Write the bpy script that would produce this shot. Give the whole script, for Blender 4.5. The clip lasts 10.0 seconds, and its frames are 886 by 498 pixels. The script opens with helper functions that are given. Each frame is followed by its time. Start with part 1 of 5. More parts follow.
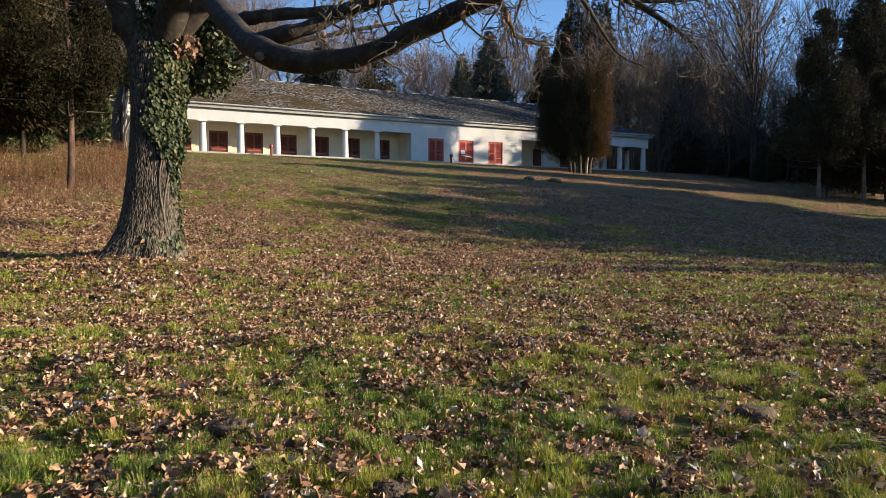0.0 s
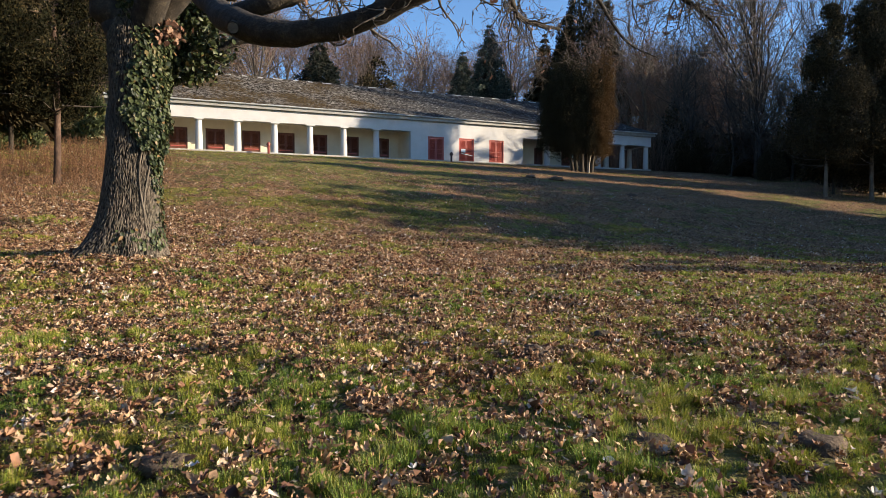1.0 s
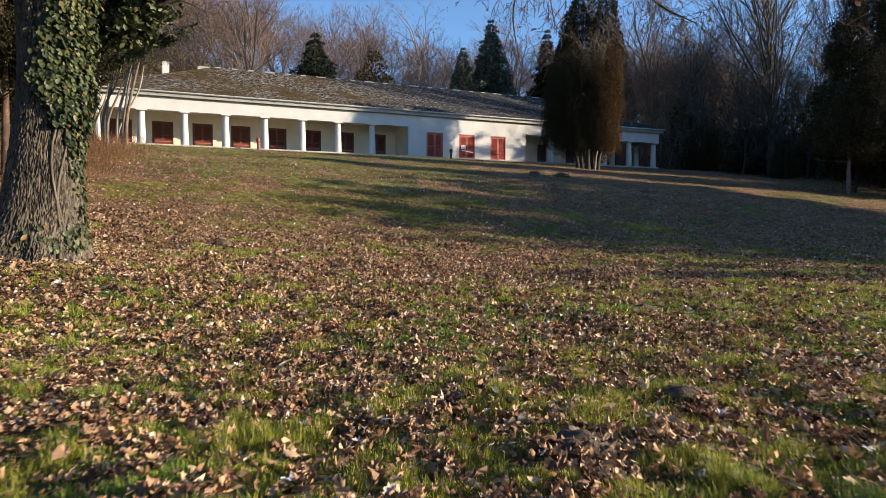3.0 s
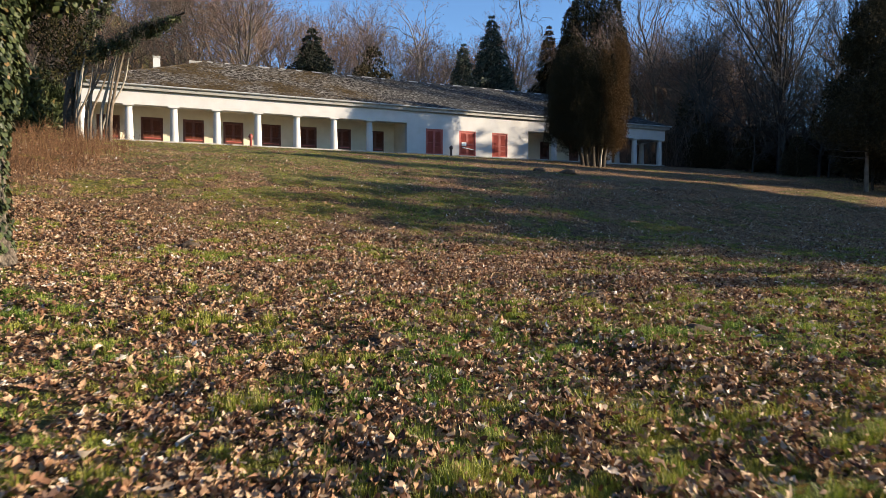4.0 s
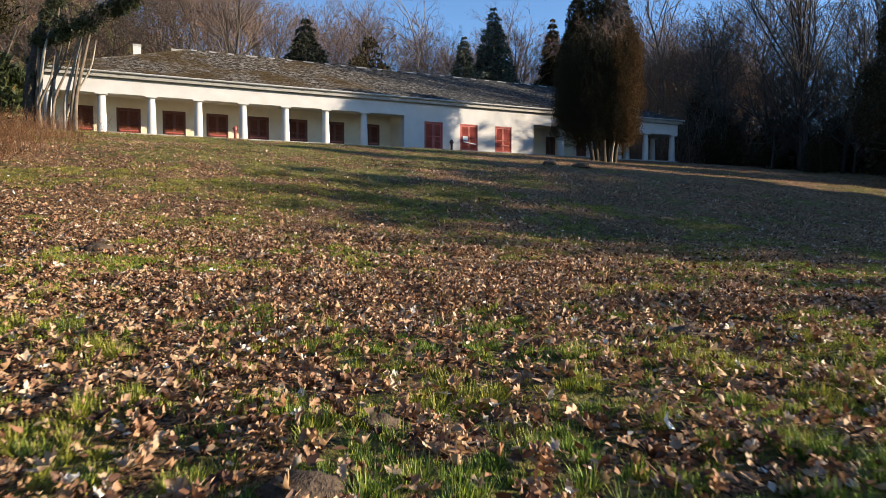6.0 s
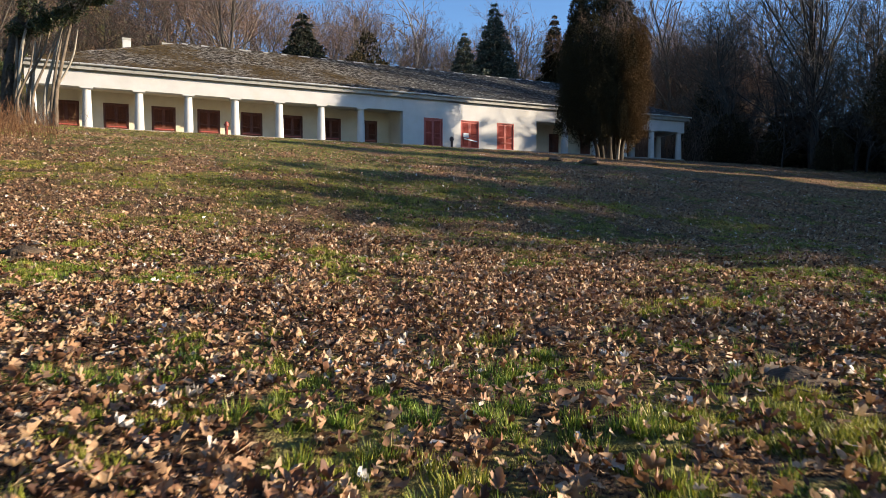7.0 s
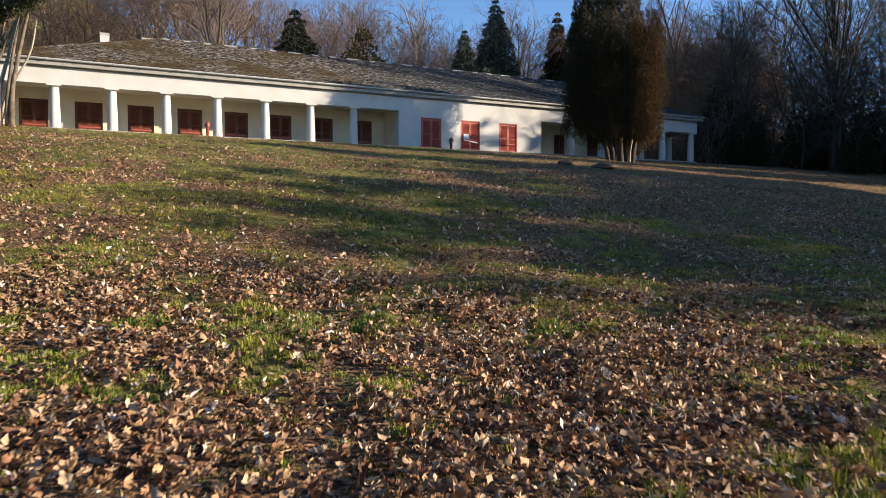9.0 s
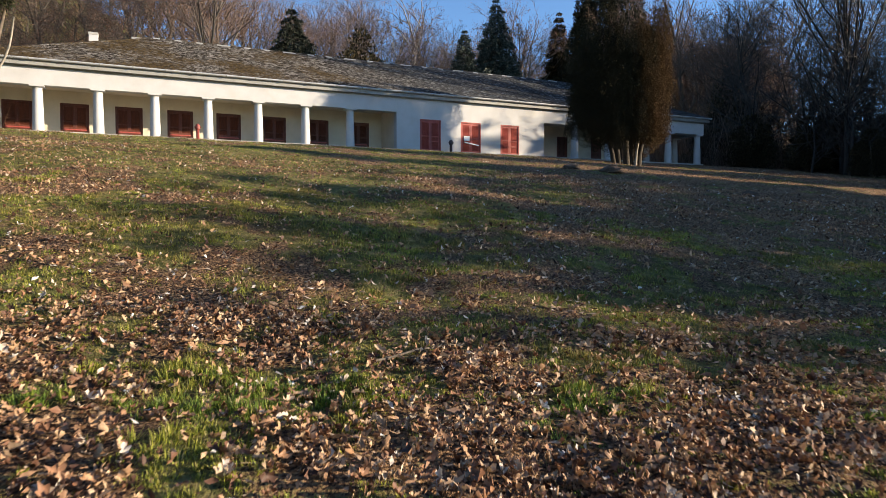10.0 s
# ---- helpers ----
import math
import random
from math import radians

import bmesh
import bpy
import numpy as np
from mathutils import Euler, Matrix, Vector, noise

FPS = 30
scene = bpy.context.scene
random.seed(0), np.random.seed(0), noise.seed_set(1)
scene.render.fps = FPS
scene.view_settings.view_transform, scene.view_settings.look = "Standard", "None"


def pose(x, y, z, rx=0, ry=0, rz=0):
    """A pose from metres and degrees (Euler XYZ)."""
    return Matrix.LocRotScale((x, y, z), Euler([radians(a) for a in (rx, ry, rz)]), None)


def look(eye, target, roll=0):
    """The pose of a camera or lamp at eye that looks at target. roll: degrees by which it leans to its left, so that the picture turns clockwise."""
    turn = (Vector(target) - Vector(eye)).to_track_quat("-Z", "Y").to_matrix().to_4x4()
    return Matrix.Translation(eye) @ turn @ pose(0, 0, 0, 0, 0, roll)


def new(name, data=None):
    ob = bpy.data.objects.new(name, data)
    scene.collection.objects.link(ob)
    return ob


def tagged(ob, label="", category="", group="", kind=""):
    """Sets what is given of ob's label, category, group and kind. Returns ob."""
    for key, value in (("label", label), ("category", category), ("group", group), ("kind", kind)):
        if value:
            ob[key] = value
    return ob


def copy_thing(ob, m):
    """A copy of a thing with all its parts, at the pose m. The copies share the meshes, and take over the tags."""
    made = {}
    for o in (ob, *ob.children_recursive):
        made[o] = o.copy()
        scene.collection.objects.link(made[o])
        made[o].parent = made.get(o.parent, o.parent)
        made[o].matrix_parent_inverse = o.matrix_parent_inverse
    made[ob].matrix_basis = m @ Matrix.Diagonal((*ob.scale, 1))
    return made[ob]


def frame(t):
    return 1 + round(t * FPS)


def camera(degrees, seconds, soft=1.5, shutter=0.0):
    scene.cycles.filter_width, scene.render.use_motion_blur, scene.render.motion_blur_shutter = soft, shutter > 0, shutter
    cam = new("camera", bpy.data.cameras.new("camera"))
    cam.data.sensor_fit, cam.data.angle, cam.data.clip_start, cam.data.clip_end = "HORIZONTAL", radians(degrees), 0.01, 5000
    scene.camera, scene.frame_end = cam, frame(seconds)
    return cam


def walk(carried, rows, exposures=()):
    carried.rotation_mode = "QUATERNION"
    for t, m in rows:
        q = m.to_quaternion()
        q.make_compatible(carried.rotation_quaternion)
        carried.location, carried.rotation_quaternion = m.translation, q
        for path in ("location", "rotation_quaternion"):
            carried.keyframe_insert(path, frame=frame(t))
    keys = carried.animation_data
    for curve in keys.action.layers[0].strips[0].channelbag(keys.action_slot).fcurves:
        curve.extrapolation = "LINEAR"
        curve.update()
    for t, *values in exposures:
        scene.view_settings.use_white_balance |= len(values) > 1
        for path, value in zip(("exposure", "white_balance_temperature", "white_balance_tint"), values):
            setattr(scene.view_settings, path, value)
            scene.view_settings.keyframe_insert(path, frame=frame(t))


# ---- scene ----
cam = camera(69.0, 10.0, soft=0.65, shutter=0.28)
PATH = [
    (0.0, (-0.487, 0.205, 1.676), (0.329, 2.029, 1.590), 0.15),
    (0.5, (-0.326, 0.520, 1.630), (0.490, 2.344, 1.544), 0.15),
    (1.0, (-0.140, 0.878, 1.601), (0.674, 2.702, 1.516), 0.15),
    (1.5, (0.059, 1.294, 1.589), (0.874, 3.118, 1.505), 0.15),
    (2.0, (0.328, 1.797, 1.560), (1.141, 3.622, 1.477), 0.15),
    (2.5, (0.633, 2.362, 1.527), (1.445, 4.187, 1.445), 0.15),
    (4.0, (1.681, 4.521, 1.496), (2.491, 6.347, 1.413), 0.1),
    (4.5, (2.039, 5.294, 1.462), (2.849, 7.120, 1.381), 0.1),
    (5.0, (2.367, 5.994, 1.449), (3.177, 7.821, 1.368), 0.1),
    (5.5, (2.682, 6.723, 1.426), (3.493, 8.550, 1.345), 0.1),
    (7.0, (3.607, 8.903, 1.393), (4.419, 10.730, 1.312), 0.1),
    (7.5, (3.975, 9.520, 1.441), (4.785, 11.347, 1.360), 0.1),
    (8.0, (4.290, 10.195, 1.542), (5.098, 12.023, 1.463), 0.1),
    (8.5, (4.575, 10.880, 1.651), (5.386, 12.706, 1.573), 0.1),
    (9.0, (4.870, 11.514, 1.769), (5.681, 13.341, 1.692), 0.05),
    (9.5, (5.163, 12.133, 1.885), (5.973, 13.960, 1.809), 0.05),
    (10.0, (5.461, 12.752, 2.011), (6.271, 14.579, 1.938), 0.0),
]
walk(cam, [(t, look(eye, target, roll)) for t, eye, target, roll in PATH])

# ------------------------------------------------------------------ light
SUN_TO = Vector((0.875, -0.484, 0.0)).normalized()   # towards the sun, level
SUN_UP = radians(13.4)
world = bpy.data.worlds.new("sky")
scene.world = world
world.use_nodes = True
wn = world.node_tree.nodes
sky = wn.new("ShaderNodeTexSky")
sky.sky_type = "NISHITA"
sky.sun_disc = False
sky.sun_elevation = SUN_UP
sky.sun_rotation = math.atan2(SUN_TO.x, SUN_TO.y)
sky.altitude = 1800
sky.air_density, sky.dust_density, sky.ozone_density = 1.0, 0.0, 5.0
wn["Background"].inputs["Strength"].default_value = 0.166
world.node_tree.links.new(sky.outputs["Color"], wn["Background"].inputs["Color"])
sun = new("sun", bpy.data.lights.new("sun", "SUN"))
sun.data.energy, sun.data.angle, sun.data.color = 5.8, radians(0.55), (1.0, 0.895, 0.75)
sun.matrix_world = look((0, 0, 60), Vector((0, 0, 60)) - SUN_TO * math.cos(SUN_UP) - Vector((0, 0, math.sin(SUN_UP))))
scene.view_settings.exposure = 0.89
scene.view_settings.use_white_balance = True
scene.view_settings.white_balance_temperature, scene.view_settings.white_balance_tint = 7550, 10


# ------------------------------------------------------------------ numbers
def hash01(ix, iy, seed):
    n = (ix.astype(np.int64) * 374761393 + iy.astype(np.int64) * 668265263 + seed * 974711) & 0x7FFFFFFF
    n = ((n ^ (n >> 13)) * 1274126177) & 0x7FFFFFFF
    return ((n ^ (n >> 16)) & 0xFFFF) / 65535.0


def vnoise(x, y, scale, seed):
    """Smooth noise, 0 to 1, with bumps of that size in metres."""
    x, y = np.asarray(x, float) / scale, np.asarray(y, float) / scale
    ix, iy = np.floor(x), np.floor(y)
    fx, fy = x - ix, y - iy
    fx, fy = fx * fx * (3 - 2 * fx), fy * fy * (3 - 2 * fy)
    a, b = hash01(ix, iy, seed), hash01(ix + 1, iy, seed)
    c, d = hash01(ix, iy + 1, seed), hash01(ix + 1, iy + 1, seed)
    return (a * (1 - fx) + b * fx) * (1 - fy) + (c * (1 - fx) + d * fx) * fy


def sstep(a, b, v):
    v = np.clip((np.asarray(v, float) - a) / (b - a), 0, 1)
    return v * v * (3 - 2 * v)


SLOPE_Y = [-400, -60, -10, 0, 5, 10, 13, 16, 19, 22, 25, 28, 35, 42, 48.6, 52, 66, 80, 110, 160, 240, 600]
SLOPE_Z = [-12, -2.0, .25, .42, .47, .50, .60, .80, 1.15, 1.82, 2.48, 3.12, 4.42, 5.46, 6.46, 6.54, 7.4, 11.8, 20, 32, 42, 50]
fine_y = np.linspace(-400, 600, 8001)
raw = np.interp(fine_y, SLOPE_Y, SLOPE_Z)
kernel = np.hanning(25)
fine_z = np.convolve(np.pad(raw, 12, mode="edge"), kernel / kernel.sum(), mode="valid")


def height(x, y):
    """The ground's height: a lawn that climbs to the house, and a wooded hill behind it, higher on one side."""
    x, y = np.asarray(x, float), np.asarray(y, float)
    z = np.interp(y, fine_y, fine_z)
    z = z + 0.30 * np.exp(-((x + 0.6) ** 2 + (y - 13.8) ** 2) / 4.5)
    lawn = 1 - sstep(44, 49, y) * (1 - sstep(60, 72, y))
    z = z + lawn * 0.045 * np.clip(-x, 0, 60) * sstep(8, 16, y)
    z = z + sstep(68, 125, y) * 0.46 * np.clip(22 - x, 0, 90)
    z = z + lawn * (0.10 * (vnoise(x, y, 3.1, 5) - .5) + 0.07 * (vnoise(x, y, 0.9, 6) - .5) + 0.055 * (vnoise(x, y, 0.34, 8) - .5) + 0.30 * (vnoise(x, y, 11, 7) - .5) * sstep(20, 40, y))
    return z


def h1(x, y):
    return float(height(np.array([x]), np.array([y]))[0])


def turf(x, y):
    """How grassy the ground is, 0 to 1; the rest is leaf litter and soil."""
    q, s = x * .408 + y * .913, x * .913 - y * .408
    far = sstep(10, 18, q)
    near = 0.14 * vnoise(x, y, 2.3, 11) + 0.20 * vnoise(x, y, 0.55, 12) + 0.66 * vnoise(x, y, 0.145, 13)
    n = near * (1 - far) + far * (0.34 * vnoise(x, y, 2.0, 14) + 0.34 * vnoise(x, y, 0.7, 15) + 0.32 * vnoise(x, y, 0.24, 16))
    leafy = 0.70 * np.exp(-((q - 12.0) / 3.2) ** 2 - ((s + 3.5) / 3.6) ** 2) + 0.98 * np.exp(-((q - 16.2) / 3.5) ** 2 - ((s + 0.2) / 5.2) ** 2)
    leafy = leafy + 1.5 * sstep(-5.0, -8.5, s) * sstep(12, 17, q) * (1 - sstep(24, 32, q)) + 0.62 * sstep(1, 6, s) * sstep(19, 24, q)
    green = 0.40 * np.exp(-((q - 3.2) / 3.6) ** 2 - ((s + 0.6) / 5.0) ** 2) + 0.06 * np.exp(-((q - 19.0) / 3.0) ** 2 - ((s + 4.8) / 2.2) ** 2) + 0.85 * np.exp(-((q - 10.0) / 2.3) ** 2 - ((s - 3.1) / 3.4) ** 2)
    green = green + 0.36 * sstep(18.5, 24, q) * sstep(2, -5, s) * np.maximum(sstep(-12, -8.5, s), sstep(25, 32, q)) - 0.22 * sstep(18, 23, q) * sstep(-1, 4, s)
    return np.clip((n - 0.5) * (4.6 - 1.0 * far) + 0.54 - 0.34 * leafy + green, 0, 1)


# ------------------------------------------------------------------ materials
def material(name):
    m = bpy.data.materials.new(name)
    m.use_nodes = True
    return m, m.node_tree.nodes, m.node_tree.links


def ramp(nodes, stops):
    r = nodes.new("ShaderNodeValToRGB")
    e = r.color_ramp.elements
    while len(e) < len(stops):
        e.new(0.5)
    for k, (p, c) in enumerate(stops):
        e[k].position, e[k].color = p, (*c, 1)
    return r


def noise_tex(nodes, links, scale, detail=4.0, stretch=None, rough=0.55):
    co = nodes.new("ShaderNodeTexCoord")
    n = nodes.new("ShaderNodeTexNoise")
    n.inputs["Scale"].default_value, n.inputs["Detail"].default_value, n.inputs["Roughness"].default_value = scale, detail, rough
    if stretch:
        mp = nodes.new("ShaderNodeMapping")
        mp.inputs["Scale"].default_value = stretch
        links.new(co.outputs["Object"], mp.inputs["Vector"])
        links.new(mp.outputs["Vector"], n.inputs["Vector"])
    else:
        links.new(co.outputs["Object"], n.inputs["Vector"])
    return n


def bump(nodes, links, src, strength, dist):
    b = nodes.new("ShaderNodeBump")
    b.inputs["Strength"].default_value, b.inputs["Distance"].default_value = strength, dist
    links.new(src, b.inputs["Height"])
    links.new(b.outputs["Normal"], nodes["Principled BSDF"].inputs["Normal"])
    return b


def mixed(nodes, links, fac, a, b, mode="MIX"):
    m = nodes.new("ShaderNodeMix")
    m.data_type, m.blend_type = "RGBA", mode
    for sock, v in ((m.inputs[0], fac), (m.inputs[6], a), (m.inputs[7], b)):
        if isinstance(v, (int, float)):
            sock.default_value = v
        elif isinstance(v, tuple):
            sock.default_value = (*v, 1)
        else:
            links.new(v, sock)
    return m.outputs[2]


def surface(name, stops, scale=8.0, stretch=None, rough=0.8, relief=0.3, dist=0.01, fine=60.0, metal=0.0, stain=None, spec=0.5):
    """A surface with a coarse and a fine variation of colour, and relief."""
    m, n, l = material(name)
    p = n["Principled BSDF"]
    a, b = noise_tex(n, l, scale, 5, stretch), noise_tex(n, l, fine, 3, stretch)
    mid = n.new("ShaderNodeMath")
    mid.operation = "MULTIPLY_ADD"
    mid.inputs[1].default_value = 0.35
    l.new(b.outputs["Fac"], mid.inputs[0])
    sc = n.new("ShaderNodeMath")
    sc.operation = "MULTIPLY"
    sc.inputs[1].default_value = 0.65
    l.new(a.outputs["Fac"], sc.inputs[0])
    l.new(sc.outputs[0], mid.inputs[2])
    r = ramp(n, stops)
    l.new(mid.outputs[0], r.inputs["Fac"])
    col = r.outputs["Color"]
    if stain:
        s = noise_tex(n, l, stain[1], 6)
        sr = ramp(n, [(stain[2], (0, 0, 0)), (stain[3], (1, 1, 1))])
        l.new(s.outputs["Fac"], sr.inputs["Fac"])
        col = mixed(n, l, sr.outputs["Color"], col, stain[0])
    l.new(col, p.inputs["Base Color"])
    p.inputs["Roughness"].default_value, p.inputs["Metallic"].default_value = rough, metal
    p.inputs["Specular IOR Level"].default_value = spec
    bump(n, l, mid.outputs[0], relief, dist)
    return m


def island(name, stops, rough=0.7, see_through=0.0, per_object=False, spec=0.3):
    """Leaves and the like: each piece has its own colour."""
    m, n, l = material(name)
    p = n["Principled BSDF"]
    if per_object:
        g = n.new("ShaderNodeObjectInfo").outputs["Random"]
    else:
        g = n.new("ShaderNodeNewGeometry").outputs["Random Per Island"]
    r = ramp(n, stops)
    l.new(g, r.inputs["Fac"])
    t = noise_tex(n, l, 40, 3)
    v = ramp(n, [(0.3, (0.72, 0.72, 0.72)), (0.7, (1.15, 1.15, 1.15))])
    l.new(t.outputs["Fac"], v.inputs["Fac"])
    col = mixed(n, l, 1.0, r.outputs["Color"], v.outputs["Color"], "MULTIPLY")
    l.new(col, p.inputs["Base Color"])
    p.inputs["Roughness"].default_value = rough
    p.inputs["Specular IOR Level"].default_value = spec
    if see_through:
        tr = n.new("ShaderNodeBsdfTranslucent")
        mx = n.new("ShaderNodeMixShader")
        mx.inputs[0].default_value = see_through
        l.new(col, tr.inputs["Color"])
        l.new(p.outputs[0], mx.inputs[1])
        l.new(tr.outputs[0], mx.inputs[2])
        l.new(mx.outputs[0], n["Material Output"].inputs["Surface"])
    return m


def ground_material():
    m, n, l = material("lawn_soil")
    p = n["Principled BSDF"]
    at = n.new("ShaderNodeAttribute")
    at.attribute_name = "turf"
    big, mid, fine = noise_tex(n, l, 0.35, 6), noise_tex(n, l, 5, 6), noise_tex(n, l, 38, 4)
    soil = ramp(n, [(0.34, (0.015, 0.010, 0.007)), (0.46, (0.075, 0.046, 0.029)), (0.56, (0.24, 0.148, 0.086)), (0.69, (0.40, 0.265, 0.160))])
    l.new(fine.outputs["Fac"], soil.inputs["Fac"])
    grass = ramp(n, [(0.30, (0.042, 0.050, 0.015)), (0.46, (0.098, 0.102, 0.033)), (0.60, (0.178, 0.158, 0.063)), (0.78, (0.27, 0.205, 0.105))])
    l.new(mid.outputs["Fac"], grass.inputs["Fac"])
    ad = n.new("ShaderNodeMath")
    ad.operation = "ADD"
    l.new(at.outputs["Fac"], ad.inputs[0])
    sm = n.new("ShaderNodeMath")
    sm.operation = "MULTIPLY_ADD"
    sm.inputs[1].default_value, sm.inputs[2].default_value = 1.6, -0.80
    l.new(fine.outputs["Fac"], sm.inputs[0])
    l.new(sm.outputs[0], ad.inputs[1])
    rr = ramp(n, [(0.36, (0, 0, 0)), (0.70, (1, 1, 1))])
    l.new(ad.outputs[0], rr.inputs["Fac"])
    col = mixed(n, l, rr.outputs["Color"], soil.outputs["Color"], grass.outputs["Color"])
    tone = ramp(n, [(0.3, (0.72, 0.70, 0.66)), (0.5, (1.05, 1.0, 0.95)), (0.7, (1.35, 1.28, 1.2))])
    l.new(big.outputs["Fac"], tone.inputs["Fac"])
    l.new(mixed(n, l, 1.0, col, tone.outputs["Color"], "MULTIPLY"), p.inputs["Base Color"])
    p.inputs["Roughness"].default_value = 0.95
    p.inputs["Specular IOR Level"].default_value = 0.15
    bump(n, l, fine.outputs["Fac"], 0.9, 0.05)
    return m


M_GROUND = ground_material()
M_PLASTER = surface("white_lime_plaster", [(0.3, (0.47, 0.46, 0.45)), (0.6, (0.555, 0.548, 0.545))], 1.2, None, 0.85, 0.15, 0.006, 45, stain=((0.52, 0.47, 0.40), 0.9, 0.60, 0.85))
M_INNER = surface("cream_plaster", [(0.3, (0.60, 0.52, 0.39)), (0.6, (0.72, 0.64, 0.50))], 1.0, None, 0.85, 0.12, 0.006, 40, stain=((0.45, 0.39, 0.30), 0.8, 0.60, 0.85))
M_RED = surface("red_painted_wood", [(0.3, (0.29, 0.050, 0.040)), (0.6, (0.42, 0.092, 0.076))], 3, (4, 4, 0.5), 0.55, 0.25, 0.004, 60)
# shutter red with the porch's shade put into the colour
M_RED_SHADED = surface("shaded_red_shutter_paint", [(0.3, (0.078, 0.020, 0.011)), (0.6, (0.142, 0.039, 0.021))], 3, (4, 4, 0.5), 0.55, 0.25, 0.004, 60)
M_SLATE = None
M_ZINC = surface("weathered_zinc_sheet", [(0.3, (0.36, 0.365, 0.38)), (0.6, (0.58, 0.585, 0.60))], 2, None, 0.42, 0.1, 0.003, 30, 0.25)
M_SOFFIT = surface("grey_eaves_board", [(0.3, (0.22, 0.21, 0.20)), (0.6, (0.34, 0.33, 0.31))], 3, None, 0.7, 0.2, 0.004, 40)
M_STONE = surface("grey_stone_paving", [(0.3, (0.30, 0.28, 0.25)), (0.6, (0.44, 0.42, 0.38))], 2, None, 0.85, 0.3, 0.01, 30)
M_BARK = None
M_BRANCH = surface("grey_brown_bark", [(0.3, (0.055, 0.043, 0.033)), (0.55, (0.13, 0.105, 0.080)), (0.75, (0.22, 0.185, 0.145))], 5, (1, 1, 0.35), 0.9, 0.8, 0.03, 40)
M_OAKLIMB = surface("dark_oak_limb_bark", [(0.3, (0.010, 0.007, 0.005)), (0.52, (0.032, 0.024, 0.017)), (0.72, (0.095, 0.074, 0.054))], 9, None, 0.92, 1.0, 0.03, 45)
M_PALE = surface("pale_smooth_bark", [(0.3, (0.14, 0.12, 0.098)), (0.5, (0.26, 0.23, 0.19)), (0.75, (0.42, 0.38, 0.325))], 3, (1, 1, 0.5), 0.85, 0.5, 0.02, 24)
M_STEM = surface("grey_tan_stem_bark", [(0.3, (0.055, 0.040, 0.029)), (0.5, (0.135, 0.103, 0.076)), (0.75, (0.27, 0.215, 0.16))], 5, (1, 1, 0.5), 0.85, 0.5, 0.02, 24)
M_TWIG = surface("reddish_grey_twigs", [(0.3, (0.078, 0.050, 0.039)), (0.6, (0.165, 0.112, 0.087))], 2, None, 0.9, 0.1, 0.002, 20)
M_PINEBARK = surface("reddish_pine_bark", [(0.3, (0.025, 0.014, 0.010)), (0.5, (0.075, 0.042, 0.028)), (0.75, (0.19, 0.12, 0.085))], 7, (1, 1, 0.4), 0.9, 0.9, 0.02, 30)
M_PINE = island("olive_brown_conifer_needles", [(0.0, (0.007, 0.008, 0.004)), (0.6, (0.018, 0.018, 0.008)), (0.9, (0.034, 0.028, 0.012)), (1.0, (0.055, 0.038, 0.016))], 0.95, spec=.08)
M_POPLAR = surface("dark_poplar_bark", [(0.3, (0.016, 0.013, 0.011)), (0.6, (0.045, 0.037, 0.031))], 4, (1, 1, .4), 0.9, 0.5, 0.01, 20)
M_TWIG_OAK = surface("grey_oak_twigs", [(0.3, (0.040, 0.031, 0.024)), (0.6, (0.115, 0.093, 0.072))], 3, None, 0.9, 0.1, 0.002, 20)
M_TWIG_DARK = surface("dark_twigs", [(0.3, (0.030, 0.024, 0.020)), (0.6, (0.078, 0.063, 0.053))], 2, None, 0.9, 0.1, 0.002, 20)
M_DRY = island("dry_bracken_stalks", [(0.0, (0.060, 0.027, 0.014)), (0.5, (0.130, 0.062, 0.031)), (1.0, (0.23, 0.130, 0.070))], 0.9)
M_LEAF = island("fallen_oak_leaves", [(0.0, (0.040, 0.020, 0.014)), (0.18, (0.16, 0.073, 0.044)), (0.36, (0.305, 0.152, 0.084)), (0.58, (0.405, 0.236, 0.134)), (0.80, (0.49, 0.322, 0.195)), (0.94, (0.55, 0.40, 0.275)), (0.98, (0.60, 0.52, 0.45)), (1.0, (0.76, 0.74, 0.71))], 0.6, 0.14, spec=0.4)
M_GRASS = island("grass_blades", [(0.0, (0.036, 0.072, 0.016)), (0.35, (0.20, 0.30, 0.038)), (0.70, (0.375, 0.415, 0.064)), (0.90, (0.46, 0.40, 0.12)), (1.0, (0.55, 0.42, 0.21))], 0.6, 0.26, spec=0.4)
M_GRASS_LIME = island("yellow_green_grass_blades", [(0.0, (0.060, 0.080, 0.016)), (0.35, (0.255, 0.285, 0.034)), (0.75, (0.45, 0.43, 0.066)), (1.0, (0.56, 0.46, 0.20))], 0.6, 0.26, spec=0.4)
M_GRASS_DEEP = island("deep_green_grass_blades", [(0.0, (0.030, 0.062, 0.016)), (0.5, (0.16, 0.27, 0.038)), (0.9, (0.30, 0.39, 0.065)), (1.0, (0.42, 0.36, 0.15))], 0.6, 0.26, spec=0.4)
M_GRASS_DRY = island("yellowed_grass_blades", [(0.0, (0.045, 0.062, 0.012)), (0.35, (0.150, 0.142, 0.029)), (0.65, (0.255, 0.208, 0.054)), (0.85, (0.34, 0.250, 0.092)), (1.0, (0.42, 0.31, 0.155))], 0.7, 0.25, spec=0.3)
M_IVY = island("ivy_leaves", [(0.0, (0.014, 0.022, 0.008)), (0.5, (0.038, 0.054, 0.019)), (0.86, (0.085, 0.104, 0.040)), (0.95, (0.125, 0.118, 0.050)), (1.0, (0.20, 0.11, 0.045))], 0.5, 0.08, spec=0.35)
